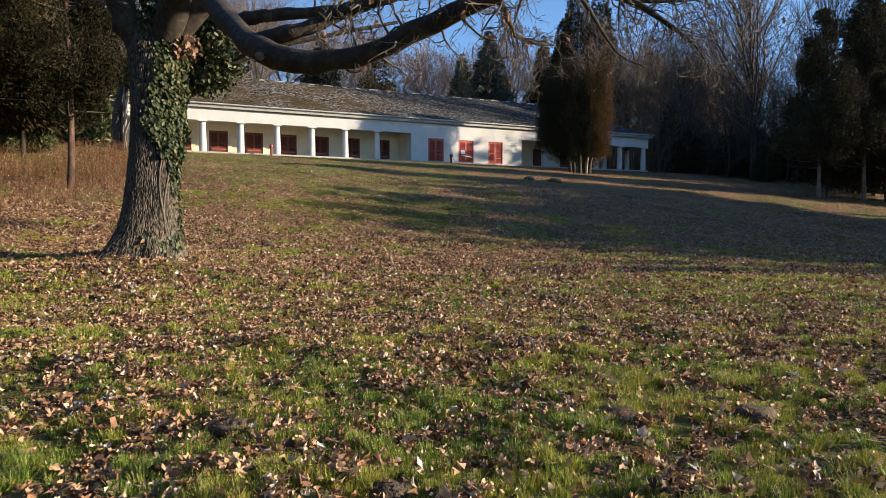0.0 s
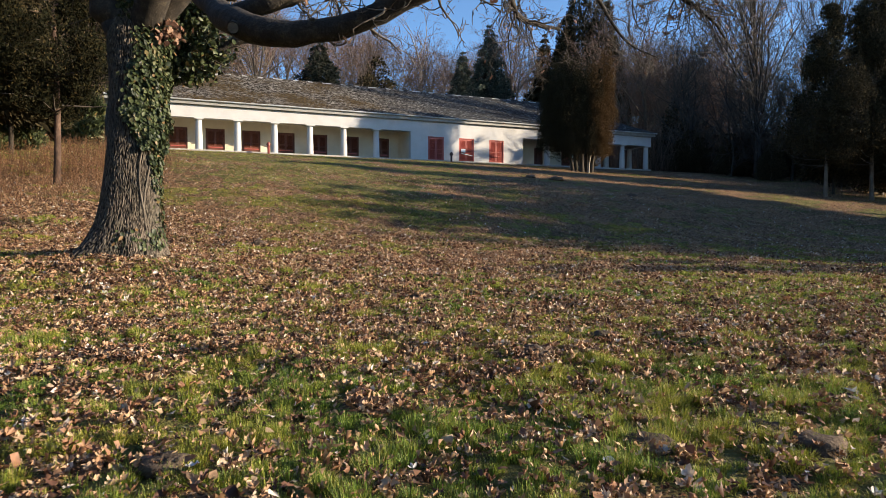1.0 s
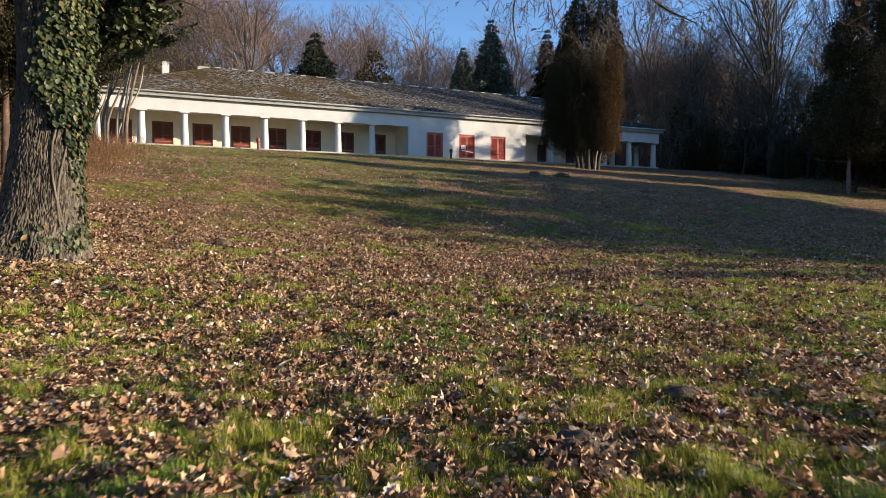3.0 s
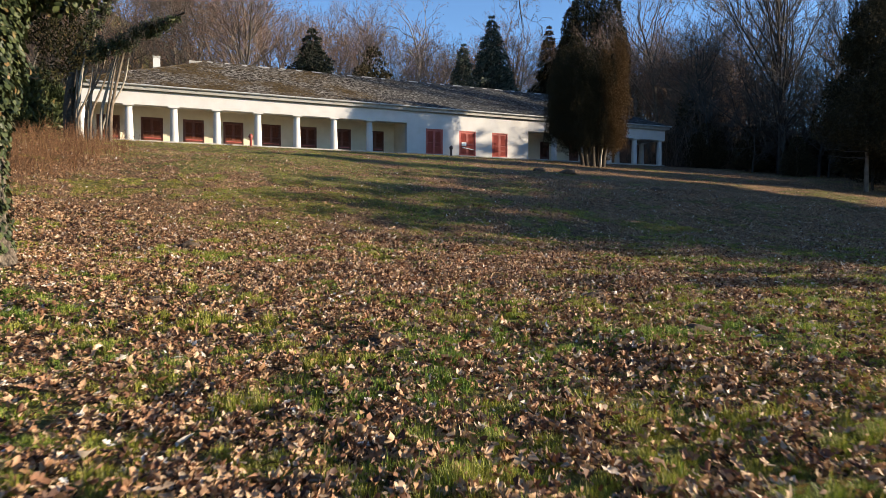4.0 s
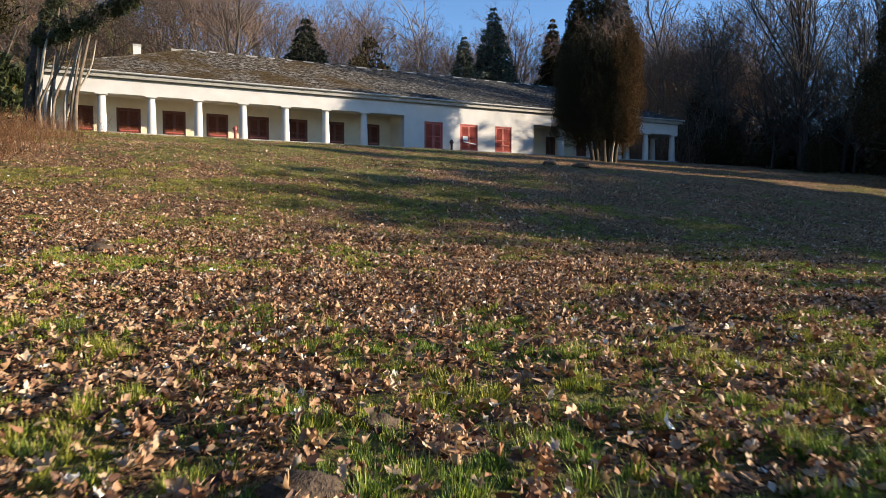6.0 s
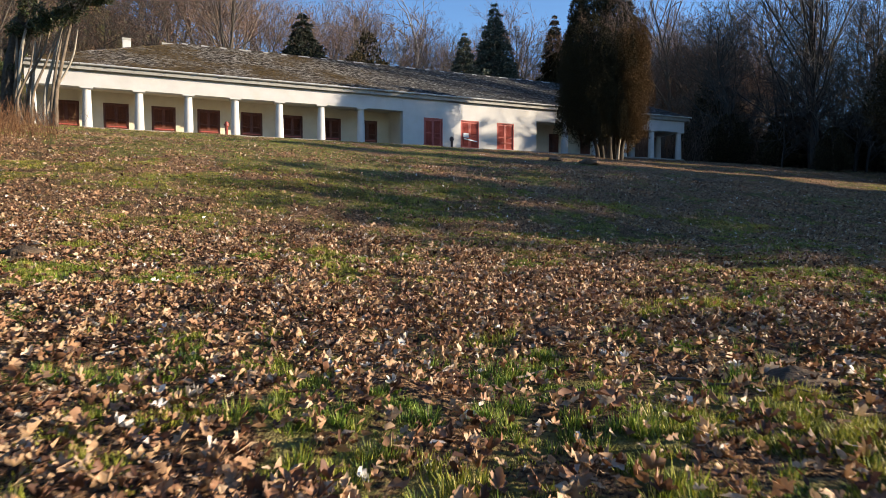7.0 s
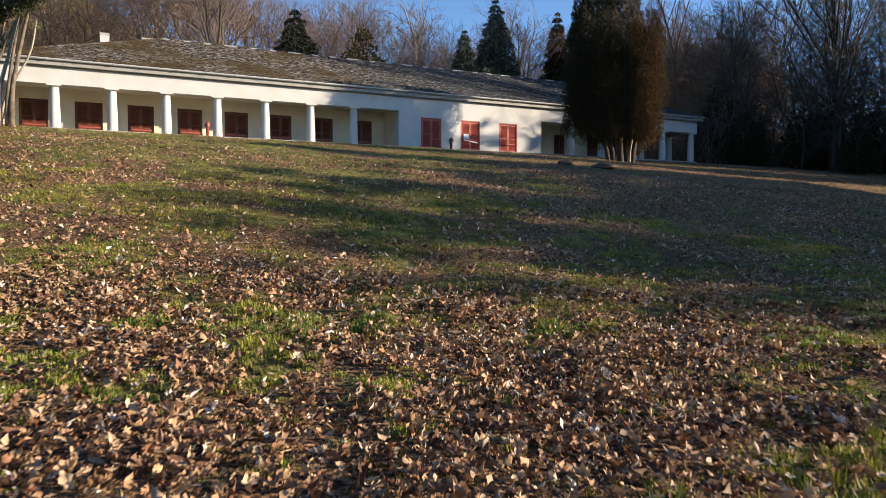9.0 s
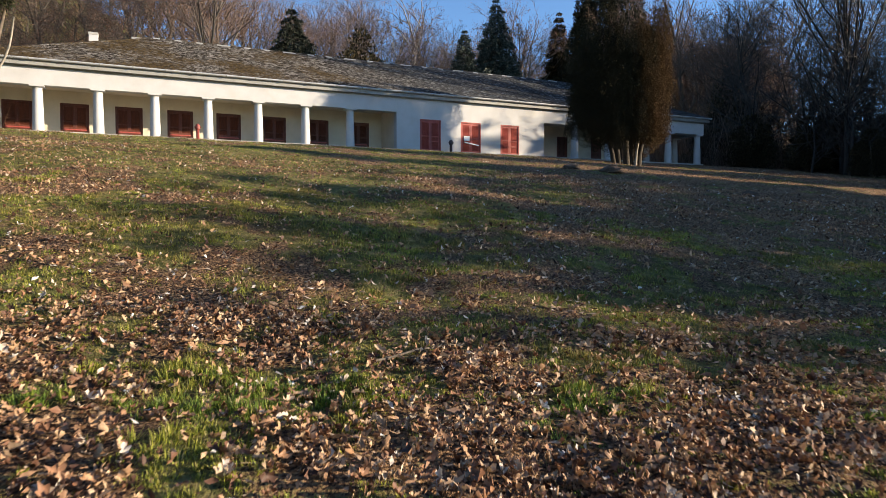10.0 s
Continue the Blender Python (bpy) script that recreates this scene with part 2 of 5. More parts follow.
M_CONIFER = island("dark_conifer_needles", [(0.0, (0.018, 0.015, 0.009)), (0.6, (0.044, 0.037, 0.020)), (1.0, (0.095, 0.072, 0.038))], 0.95, spec=.08)
M_SPRUCE = island("blue_green_spruce_needles", [(0.0, (0.034, 0.045, 0.036)), (0.6, (0.085, 0.102, 0.082)), (1.0, (0.17, 0.185, 0.15))], 0.95, spec=.08)
M_FIR = island("grey_green_fir_needles", [(0.0, (0.014, 0.018, 0.014)), (0.6, (0.034, 0.040, 0.030)), (1.0, (0.070, 0.076, 0.058))], 0.95, spec=.08)
M_THUJA = island("dark_thuja_sprays", [(0.0, (0.014, 0.012, 0.007)), (0.6, (0.033, 0.029, 0.016)), (1.0, (0.064, 0.053, 0.028))], 0.95, spec=.08)
M_THUJA_BROWN = island("browned_thuja_sprays", [(0.0, (0.032, 0.019, 0.008)), (0.5, (0.086, 0.049, 0.021)), (1.0, (0.17, 0.098, 0.042))], 0.95, spec=.08)
# near-black, for the shade deep inside the thuja's crown
M_CORE = surface("shaded_crown_core", [(0.3, (0.012, 0.008, 0.004)), (0.6, (0.034, 0.024, 0.012))], 6, None, 0.95, 0.9, 0.05, 20, spec=.1)
M_DEADLEAF = island("withered_leaves_on_twigs", [(0.0, (0.13, 0.062, 0.040)), (0.5, (0.25, 0.135, 0.088)), (1.0, (0.36, 0.23, 0.16))], 0.8, 0.2)
M_IRON = surface("dark_painted_iron", [(0.3, (0.030, 0.018, 0.016)), (0.6, (0.075, 0.045, 0.040))], 6, None, 0.5, 0.2, 0.002, 50)
M_HYDRANT = surface("faded_red_iron", [(0.3, (0.17, 0.030, 0.024)), (0.6, (0.29, 0.065, 0.050))], 6, None, 0.5, 0.2, 0.002, 50)
M_PAPER = surface("white_paper", [(0.3, (0.74, 0.74, 0.74)), (0.6, (0.84, 0.84, 0.84))], 3, None, 0.8, 0.05, 0.001, 50)
M_STEEL = surface("galvanised_steel", [(0.3, (0.55, 0.55, 0.55)), (0.6, (0.72, 0.71, 0.70))], 5, None, 0.4, 0.1, 0.001, 50, 0.8)
M_WOUND = surface("cut_wood", [(0.3, (0.06, 0.043, 0.029)), (0.6, (0.14, 0.10, 0.068))], 12, None, 0.8, 0.4, 0.01, 50)


def slate_material():
    m, n, l = material("mossy_roof_slates")
    p = n["Principled BSDF"]
    g = n.new("ShaderNodeNewGeometry")
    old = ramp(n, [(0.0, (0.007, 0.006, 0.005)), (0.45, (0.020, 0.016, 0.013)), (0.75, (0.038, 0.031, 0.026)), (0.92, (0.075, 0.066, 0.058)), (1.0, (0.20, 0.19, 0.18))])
    shade_tone = ramp(n, [(0.0, (0.016, 0.017, 0.019)), (0.5, (0.034, 0.036, 0.040)), (0.85, (0.060, 0.064, 0.070)), (1.0, (0.15, 0.155, 0.16))])
    for q in (old, shade_tone):
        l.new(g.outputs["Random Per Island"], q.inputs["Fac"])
    # darker, bluer slates towards one end: tree shade put into the colour
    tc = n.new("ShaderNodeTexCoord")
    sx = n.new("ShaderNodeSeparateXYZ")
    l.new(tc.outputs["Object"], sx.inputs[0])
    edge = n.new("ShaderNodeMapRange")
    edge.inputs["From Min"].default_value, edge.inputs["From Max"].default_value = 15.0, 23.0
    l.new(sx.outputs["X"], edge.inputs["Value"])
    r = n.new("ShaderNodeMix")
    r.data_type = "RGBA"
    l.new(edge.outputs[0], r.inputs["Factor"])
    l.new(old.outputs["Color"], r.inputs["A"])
    l.new(shade_tone.outputs["Color"], r.inputs["B"])
    big, fine = noise_tex(n, l, 0.35, 5), noise_tex(n, l, 9, 4)
    # pale dashes that run along the courses, weaker towards the dark end
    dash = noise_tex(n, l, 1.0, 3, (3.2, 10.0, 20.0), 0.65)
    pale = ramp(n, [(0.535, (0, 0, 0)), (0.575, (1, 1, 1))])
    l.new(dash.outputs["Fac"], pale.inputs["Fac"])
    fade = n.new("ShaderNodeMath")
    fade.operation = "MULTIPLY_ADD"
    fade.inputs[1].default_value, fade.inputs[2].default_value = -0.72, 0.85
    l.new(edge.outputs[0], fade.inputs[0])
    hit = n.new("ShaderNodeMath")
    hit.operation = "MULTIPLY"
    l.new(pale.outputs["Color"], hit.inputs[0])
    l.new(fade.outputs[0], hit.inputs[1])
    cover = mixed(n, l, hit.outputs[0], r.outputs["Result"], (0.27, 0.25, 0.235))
    moss = ramp(n, [(0.35, (0.012, 0.008, 0.004)), (0.52, (0.045, 0.029, 0.011)), (0.68, (0.13, 0.084, 0.032))])
    l.new(fine.outputs["Fac"], moss.inputs["Fac"])
    ad = n.new("ShaderNodeMath")
    ad.operation = "MULTIPLY_ADD"
    ad.inputs[1].default_value = 0.5
    l.new(fine.outputs["Fac"], ad.inputs[0])
    l.new(big.outputs["Fac"], ad.inputs[2])
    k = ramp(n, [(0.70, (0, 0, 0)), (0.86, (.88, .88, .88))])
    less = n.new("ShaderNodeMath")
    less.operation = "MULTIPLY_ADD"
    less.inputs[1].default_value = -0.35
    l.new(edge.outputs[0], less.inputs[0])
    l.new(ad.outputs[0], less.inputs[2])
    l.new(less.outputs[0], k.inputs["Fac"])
    l.new(mixed(n, l, k.outputs["Color"], cover, moss.outputs["Color"]), p.inputs["Base Color"])
    p.inputs["Roughness"].default_value = 0.85
    p.inputs["Specular IOR Level"].default_value = 0.12
    bump(n, l, fine.outputs["Fac"], 0.4, 0.02)
    return m


def oak_bark():
    m, n, l = material("furrowed_oak_bark")
    p = n["Principled BSDF"]
    at = n.new("ShaderNodeAttribute")
    at.attribute_name = "ridge"
    f, g = noise_tex(n, l, 30, 5, (1, 1, .4)), noise_tex(n, l, 2.2, 4)
    hgt = n.new("ShaderNodeMath")
    hgt.operation = "MULTIPLY_ADD"
    hgt.inputs[1].default_value = 0.45
    l.new(f.outputs["Fac"], hgt.inputs[0])
    l.new(at.outputs["Fac"], hgt.inputs[2])
    r = ramp(n, [(0.28, (0.012, 0.009, 0.007)), (0.52, (0.040, 0.032, 0.026)), (0.78, (0.100, 0.082, 0.067)), (1.0, (0.20, 0.168, 0.140))])
    l.new(hgt.outputs[0], r.inputs["Fac"])
    tone = ramp(n, [(0.35, (0.75, 0.78, 0.70)), (0.65, (1.15, 1.08, 1.0))])
    l.new(g.outputs["Fac"], tone.inputs["Fac"])
    l.new(mixed(n, l, 1.0, r.outputs["Color"], tone.outputs["Color"], "MULTIPLY"), p.inputs["Base Color"])
    p.inputs["Roughness"].default_value = 0.92
    bump(n, l, hgt.outputs[0], 0.7, 0.02)
    return m


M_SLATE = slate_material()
M_BARK = oak_bark()


# ------------------------------------------------------------------ mesh helpers
def link_mesh(name, me, mat, parent=None, label="", smooth=False):
    me.materials.append(mat)
    if smooth:
        me.polygons.foreach_set("use_smooth", [True] * len(me.polygons))
    ob = new(name, me)
    if parent is not None:
        ob.parent = parent
    if label:
        ob["label"] = label
    return ob


def part(name, bm, mat, parent=None, label="", smooth=False):
    me = bpy.data.meshes.new(name)
    bm.to_mesh(me)
    bm.free()
    return link_mesh(name, me, mat, parent, label, smooth)


def soup(name, verts, faces, mat, parent=None, label="", smooth=False):
    """A mesh from arrays: verts (n, 3), faces (m, 3 or 4)."""
    verts, faces = np.asarray(verts, np.float32), np.asarray(faces, np.int32)
    me = bpy.data.meshes.new(name)
    k = faces.shape[1]
    me.vertices.add(len(verts))
    me.vertices.foreach_set("co", verts.ravel())
    me.loops.add(faces.size)
    me.loops.foreach_set("vertex_index", faces.ravel())
    me.polygons.add(len(faces))
    me.polygons.foreach_set("loop_start", np.arange(0, faces.size, k, dtype=np.int32))
    me.update(calc_edges=True)
    return link_mesh(name, me, mat, parent, label, smooth)


def empty(name, loc=(0, 0, 0), **tags):
    ob = new(name)
    ob.location = loc
    ob.empty_display_size = 0.2
    return tagged(ob, **tags)


def box(bm, x0, x1, y0, y1, z0, z1, bevel=0.0):
    r = bmesh.ops.create_cube(bm, size=1, matrix=Matrix.LocRotScale(((x0 + x1) / 2, (y0 + y1) / 2, (z0 + z1) / 2), None, (x1 - x0, y1 - y0, z1 - z0)))
    if bevel:
        edges = list({e for v in r["verts"] for e in v.link_edges})
        bmesh.ops.bevel(bm, geom=edges, offset=bevel, segments=2, affect="EDGES", profile=0.5)
    return bm


def block(name, dims, mat, parent=None, label="", bevel=0.0):
    return part(name, box(bmesh.new(), *dims, bevel), mat, parent, label)


def lathe(bm, rings, sides, cx=0.0, cy=0.0):
    """A turned shape: rings of (radius, z)."""
    rows = [[bm.verts.new((cx + r * math.cos(2 * math.pi * k / sides), cy + r * math.sin(2 * math.pi * k / sides), z)) for k in range(sides)] for r, z in rings]
    for a, b in zip(rows, rows[1:]):
        for k in range(sides):
            bm.faces.new((a[k], a[(k + 1) % sides], b[(k + 1) % sides], b[k]))
    bm.faces.new(rows[0][::-1])
    bm.faces.new(rows[-1])
    return bm


def tube_arrays(pts, radii, sides):
    """Vertices and quads of a tapering tube along points."""
    pts, radii = np.asarray(pts, float), np.asarray(radii, float)
    tan = np.gradient(pts, axis=0)
    tan /= np.linalg.norm(tan, axis=1)[:, None] + 1e-9
    ref = np.array([0.0, 0, 1]) if abs(tan[0, 2]) < 0.9 else np.array([1.0, 0, 0])
    u = np.cross(tan, ref)
    u /= np.linalg.norm(u, axis=1)[:, None] + 1e-9
    w = np.cross(tan, u)
    ang = np.arange(sides) * 2 * math.pi / sides
    ring = np.cos(ang)[None, :, None] * u[:, None, :] + np.sin(ang)[None, :, None] * w[:, None, :]
    v = (pts[:, None, :] + ring * radii[:, None, None]).reshape(-1, 3)
    n = len(pts)
    i, k = np.meshgrid(np.arange(n - 1), np.arange(sides), indexing="ij")
    a, b = i * sides + k, i * sides + (k + 1) % sides
    return v, np.stack([a, b, b + sides, a + sides], -1).reshape(-1, 4)


def join(pieces):
    vs, fs, off = [], [], 0
    for v, f in pieces:
        vs.append(v)
        fs.append(f + off)
        off += len(v)
    return np.concatenate(vs), np.concatenate(fs)


def spline(ctrl, n):
    """Catmull-Rom through rows of numbers."""
    c = np.asarray(ctrl, float)
    c = np.vstack([2 * c[0] - c[1], c, 2 * c[-1] - c[-2]])
    out = []
    m = len(c) - 3
    for t in np.linspace(0, m - 1e-6, n):
        k = int(t)
        f = t - k
        p0, p1, p2, p3 = c[k:k + 4]
        out.append(0.5 * (2 * p1 + (p2 - p0) * f + (2 * p0 - 5 * p1 + 4 * p2 - p3) * f * f + (3 * p1 - p0 - 3 * p2 + p3) * f ** 3))
    return np.array(out)


def unit(v):
    return v / (np.linalg.norm(v, axis=-1, keepdims=True) + 1e-9)


HALF = [(.10, -.37, .03), (.25, -.29, .09), (.28, -.18, .10), (.13, -.06, .03), (.33, .08, .13), (.31, .20, .12), (.15, .26, .04), (.16, .42, .06)]
LOBED = np.array([(0, -.58, .02)] + HALF + [(0, .53, .03)] + [(-x, y, z) for x, y, z in HALF[::-1]] + [(0, .03, -.03)])
LOBED_F = np.array([(18, k, (k + 1) % 18) for k in range(18)])
PLAIN = np.array([(0, -.5, 0), (.30, -.10, .10), (.26, .25, .07), (0, .5, 0), (-.26, .25, .07), (-.30, -.10, .10)])
PLAIN_F = np.array([(0, 1, 2), (0, 2, 3), (0, 3, 4), (0, 4, 5)])
BIT = np.array([(-.06, -.55, 0), (.24, -.22, .13), (.17, .24, .06), (.03, .55, .04), (-.27, .06, .14)])
BIT_F = np.array([(0, 1, 2), (0, 2, 4), (4, 2, 3)])
SPRAY = np.array([(0, 0, 0), (.17, .38, .05), (0, 1, -.10), (-.17, .38, -.05)])
SPRAY_F = np.array([(0, 1, 2), (0, 2, 3)])


def scatter(shape, faces, pos, side, along, size, rng, curl=0.0, ragged=0.0):
    """Copies of a small shape at pos, its y axis along 'along', its x axis along 'side'."""
    n = len(pos)
    side, along = unit(side), unit(along)
    nor = unit(np.cross(side, along))
    along = np.cross(nor, side)
    loc = np.repeat(shape[None], n, 0) * size[:, None, None]
    if curl:
        c = rng.uniform(-.4, 1.6, n)[:, None] * curl
        loc[:, :, 2] += c * (loc[:, :, 0] ** 2 + 0.5 * loc[:, :, 1] ** 2) / size[:, None] * 2.0
        loc[:, :, 0] *= rng.uniform(.65, 1.05, n)[:, None]
    if ragged:
        loc += rng.normal(size=loc.shape) * (ragged * size)[:, None, None]
    v = pos[:, None, :] + loc[:, :, :1] * side[:, None, :] + loc[:, :, 1:2] * along[:, None, :] + loc[:, :, 2:] * nor[:, None, :]
    f = faces[None] + (np.arange(n) * len(shape))[:, None, None]
    return v.reshape(-1, 3), f.reshape(-1, faces.shape[1])


def random_dirs(n, rng):
    return unit(rng.normal(size=(n, 3)))


# ------------------------------------------------------------------ ground
def build_ground():
    def axis(lo, hi, c0, c1, fine, grow):
        out = [c0]
        while out[-1] < c1:
            out.append(out[-1] + fine)
        st = fine
        while out[-1] < hi:
            st *= grow
            out.append(min(out[-1] + st, hi))
        st, left = fine, [c0]
        while left[-1] > lo:
            st *= grow
            left.append(max(left[-1] - st, lo))
        return np.array(left[:0:-1] + out)
    xs, ys = axis(-900, 900, -8, 18, 0.14, 1.10), axis(-300, 900, 1, 36, 0.14, 1.10)
    gx, gy = np.meshgrid(xs, ys)
    gz = height(gx, gy)
    v = np.stack([gx, gy, gz], -1).reshape(-1, 3)
    nx = len(xs)
    i, k = np.meshgrid(np.arange(len(ys) - 1), np.arange(nx - 1), indexing="ij")
    a = i * nx + k
    ob = soup("ground", v, np.stack([a, a + 1, a + nx + 1, a + nx], -1).reshape(-1, 4), M_GROUND, smooth=True)
    at = ob.data.attributes.new("turf", "FLOAT", "POINT")
    at.data.foreach_set("value", turf(gx, gy).ravel().astype(np.float32))
    return tagged(ob, "sloping lawn of patchy winter grass, soil and fallen leaves", "ground", kind="structure")


build_ground()

# ------------------------------------------------------------------ house
FRONT, FLOOR, LINTEL, WALL_TOP = 50.02, 6.70, 8.92, 9.84
BACK, LEFT, RIGHT, REAR = 52.96, -2.78, 43.8, 65.0
EAVE_Y, EAVE_Z, RIDGE_Y, RIDGE_Z = 49.70, 10.11, 57.4, 13.70
EAVE_L, EAVE_R, EAVE_B = -3.2, 44.2, 65.4
RIDGE_L, RIDGE_R = 5.4, 36.2
house = empty("pavilion", (20, 55, 6.6), label="long low white plastered pavilion with colonnade and mossy hipped slate roof", category="building")


def at_house(ob):
    ob.parent = house
    ob.matrix_parent_inverse = Matrix.Translation((-20, -55, -6.6))
    return ob


def hpart(name, dims, mat, label="", bevel=0.0):
    return at_house(block(name, dims, mat, None, label, bevel))


S, X0 = 2.65, 0.15
hpart("floor_slab", (LEFT - 0.02, RIGHT + 0.02, FRONT - 0.02, BACK, 6.2, FLOOR), M_STONE, "worn stone porch floor", 0.02)
hpart("lintel", (LEFT, 18.90, FRONT, FRONT + 0.5, LINTEL, WALL_TOP), M_PLASTER, "white plastered lintel over the columns", 0.012)
# solid front wall with its three door openings
DOORS = ((20.42, 21.84), (23.22, 24.66), (26.10, 27.52))
DOOR_TOP = 8.60
edges = [18.90] + [v for d in DOORS for v in d] + [29.44]
for a, b in zip(edges[::2], edges[1::2]):
    hpart("wall", (a, b, FRONT, FRONT + 0.45, 6.2, DOOR_TOP), M_PLASTER)
hpart("wall", (18.90, 29.44, FRONT, FRONT + 0.45, DOOR_TOP, WALL_TOP), M_PLASTER)
for a, b in DOORS:
    hpart("threshold", (a, b, FRONT + 0.02, FRONT + 0.45, 6.2, 6.62), M_STONE)
hpart("lintel", (29.44, RIGHT, FRONT, FRONT + 0.5, LINTEL, WALL_TOP), M_PLASTER, "", 0.012)
hpart("end_wall", (18.90, 19.25, FRONT + 0.45, BACK, FLOOR, WALL_TOP), M_INNER)
hpart("end_wall", (29.02, 29.44, FRONT + 0.45, BACK, FLOOR, WALL_TOP), M_INNER)
hpart("porch_ceiling", (LEFT, 18.90, FRONT + 0.5, BACK, LINTEL + 0.32, WALL_TOP), M_INNER)
hpart("porch_ceiling", (29.44, RIGHT, FRONT + 0.5, BACK, LINTEL + 0.32, WALL_TOP), M_INNER)
hpart("side_lintel", (LEFT, LEFT + 0.5, FRONT + 0.5, BACK, LINTEL, WALL_TOP), M_PLASTER)
hpart("side_lintel", (RIGHT - 0.5, RIGHT, FRONT + 0.5, BACK, LINTEL, WALL_TOP), M_PLASTER)
WINDOWS = [(X0 + S * (k - 0.5) - 0.69, X0 + S * (k - 0.5) + 0.69) for k in range(0, 8)]
W_TOP, W_LOW = 8.60, 6.78


def pierced_wall(x0, x1, holes, low, top):
    x = x0
    for a, b in holes:
        hpart("back_wall", (x, a, BACK, BACK + 0.4, FLOOR - 0.3, top), M_INNER)
        hpart("back_wall", (a, b, BACK, BACK + 0.4, top, WALL_TOP), M_INNER)
        hpart("back_wall", (a, b, BACK, BACK + 0.4, FLOOR - 0.3, low), M_INNER)
        hpart("back_wall", (x, a, BACK, BACK + 0.4, top, WALL_TOP), M_INNER)
        x = b
    hpart("back_wall", (x, x1, BACK, BACK + 0.4, FLOOR - 0.3, WALL_TOP), M_INNER)


pierced_wall(LEFT, 19.0, WINDOWS, W_LOW, W_TOP)
R_DOORS = ((32.45, 33.4), (35.5, 36.5))
pierced_wall(29.2, 36.8, R_DOORS, FLOOR, 8.55)
hpart("side_wall", (LEFT, LEFT + 0.4, BACK + 0.4, REAR - 0.4, 6.4, WALL_TOP), M_PLASTER)
hpart("side_wall", (36.8, 37.2, BACK, REAR - 0.4, 6.4, WALL_TOP), M_PLASTER)
hpart("rear_wall", (LEFT, 37.2, REAR - 0.4, REAR, 6.4, WALL_TOP), M_PLASTER)


def column(x, y=FRONT + 0.27):
    c = at_house(part("column", lathe(bmesh.new(), [(0.262, FLOOR - 0.2), (0.262, FLOOR + 0.02), (0.258, FLOOR + 0.5), (0.246, FLOOR + 1.0), (0.228, FLOOR + 1.5), (0.212, FLOOR + 1.98), (0.212, LINTEL - 0.115), (0.245, LINTEL - 0.095), (0.245, LINTEL - 0.075)], 24, x, y), M_PLASTER, None, "", True))
    part("abacus", box(bmesh.new(), x - 0.33, x + 0.33, y - 0.30, y + 0.30, LINTEL - 0.075, LINTEL, 0.008), M_PLASTER, c)
    return c


for k in range(-1, 7):
    column(X0 + S * k)
for x in (32.12, 34.95, 37.75, 40.55, 43.42):
    column(x)
for x in (40.55, 43.42):
    column(x, BACK - 0.3)


def leaf_door(x0, x1, y, z0, z1, mat, name, label, low=0.16):
    """A pair of framed and louvred leaves set in an opening."""
    d = at_house(part(name, box(box(box(bmesh.new(), x0, x0 + 0.07, y - 0.03, y + 0.12, z0, z1), x1 - 0.07, x1, y - 0.03, y + 0.12, z0, z1), x0 + 0.07, x1 - 0.07, y - 0.03, y + 0.12, z1 - 0.07, z1), mat, None, label))
    mid = (x0 + x1) / 2
    for a, b in ((x0 + 0.075, mid - 0.004), (mid + 0.004, x1 - 0.075)):
        bm = bmesh.new()
        st = 0.085
        t = z1 - 0.075
        for bx in ((a, a + st, z0 + .01, t), (b - st, b, z0 + .01, t), (a + st, b - st, z0 + .01, z0 + low), (a + st, b - st, t - 0.11, t), (a + st, b - st, (z0 + t) / 2 - 0.025, (z0 + t) / 2 + 0.025)):
            box(bm, bx[0], bx[1], y + 0.015, y + 0.06, bx[2], bx[3])
        lf = part("leaf", bm, mat, d)
        bm = bmesh.new()
        for lo, hi in ((z0 + low, (z0 + t) / 2 - 0.05), ((z0 + t) / 2 + 0.05, t - 0.11)):
            n = max(3, int((hi - lo) / 0.055))
            for q in range(n):
                zc = lo + (hi - lo) * (q + 0.5) / n
                r = bmesh.ops.create_cube(bm, size=1, matrix=Matrix.LocRotScale(((a + b) / 2, y + 0.028, zc), Euler((radians(35), 0, 0)), (b - a - 2 * st, 0.008, 0.06)))
        part("louvres", bm, mat, lf)
    part("dark_backing", box(bmesh.new(), x0 + 0.05, x1 - 0.05, y + 0.10, y + 0.12, z0, z1 - 0.05), mat, d)
    return d


for k, (a, b) in enumerate(DOORS):
    d = leaf_door(a, b, FRONT + 0.03, 6.62, DOOR_TOP, M_RED, "double_door", "faded red louvred double door")
    bm = bmesh.new()
    r = bmesh.ops.create_cube(bm, size=1, matrix=Matrix.LocRotScale(((a + b) / 2 + (0.22, 0.05, 0.06)[k], FRONT - 0.02, (7.25, 7.24, 7.18)[k]), Euler((0, radians((3, 9, -2)[k]), 0)), ((0.75, 1.05, 0.85)[k], 0.03, 0.065)))
    part("crossbar", bm, M_STEEL if k == 1 else M_RED, d, "steel locking bar" if k == 1 else "")
    if k == 1:
        part("notice", box(bmesh.new(), a + 0.22, a + 0.62, FRONT - 0.004, FRONT + 0.002, 7.42, 7.72), M_PAPER, d, "white paper notice")
for a, b in WINDOWS:
    d = leaf_door(a, b, BACK + 0.06, W_LOW, W_TOP, M_RED_SHADED, "shutter", "closed dark red louvred shutters", 0.56)
    # bar in the brighter door red, for the low sun on the shutter's foot
    part("sill_bar", box(bmesh.new(), a + 0.12, b - 0.12, BACK + 0.045, BACK + 0.085, 7.17, 7.24, 0.006), M_RED, d)
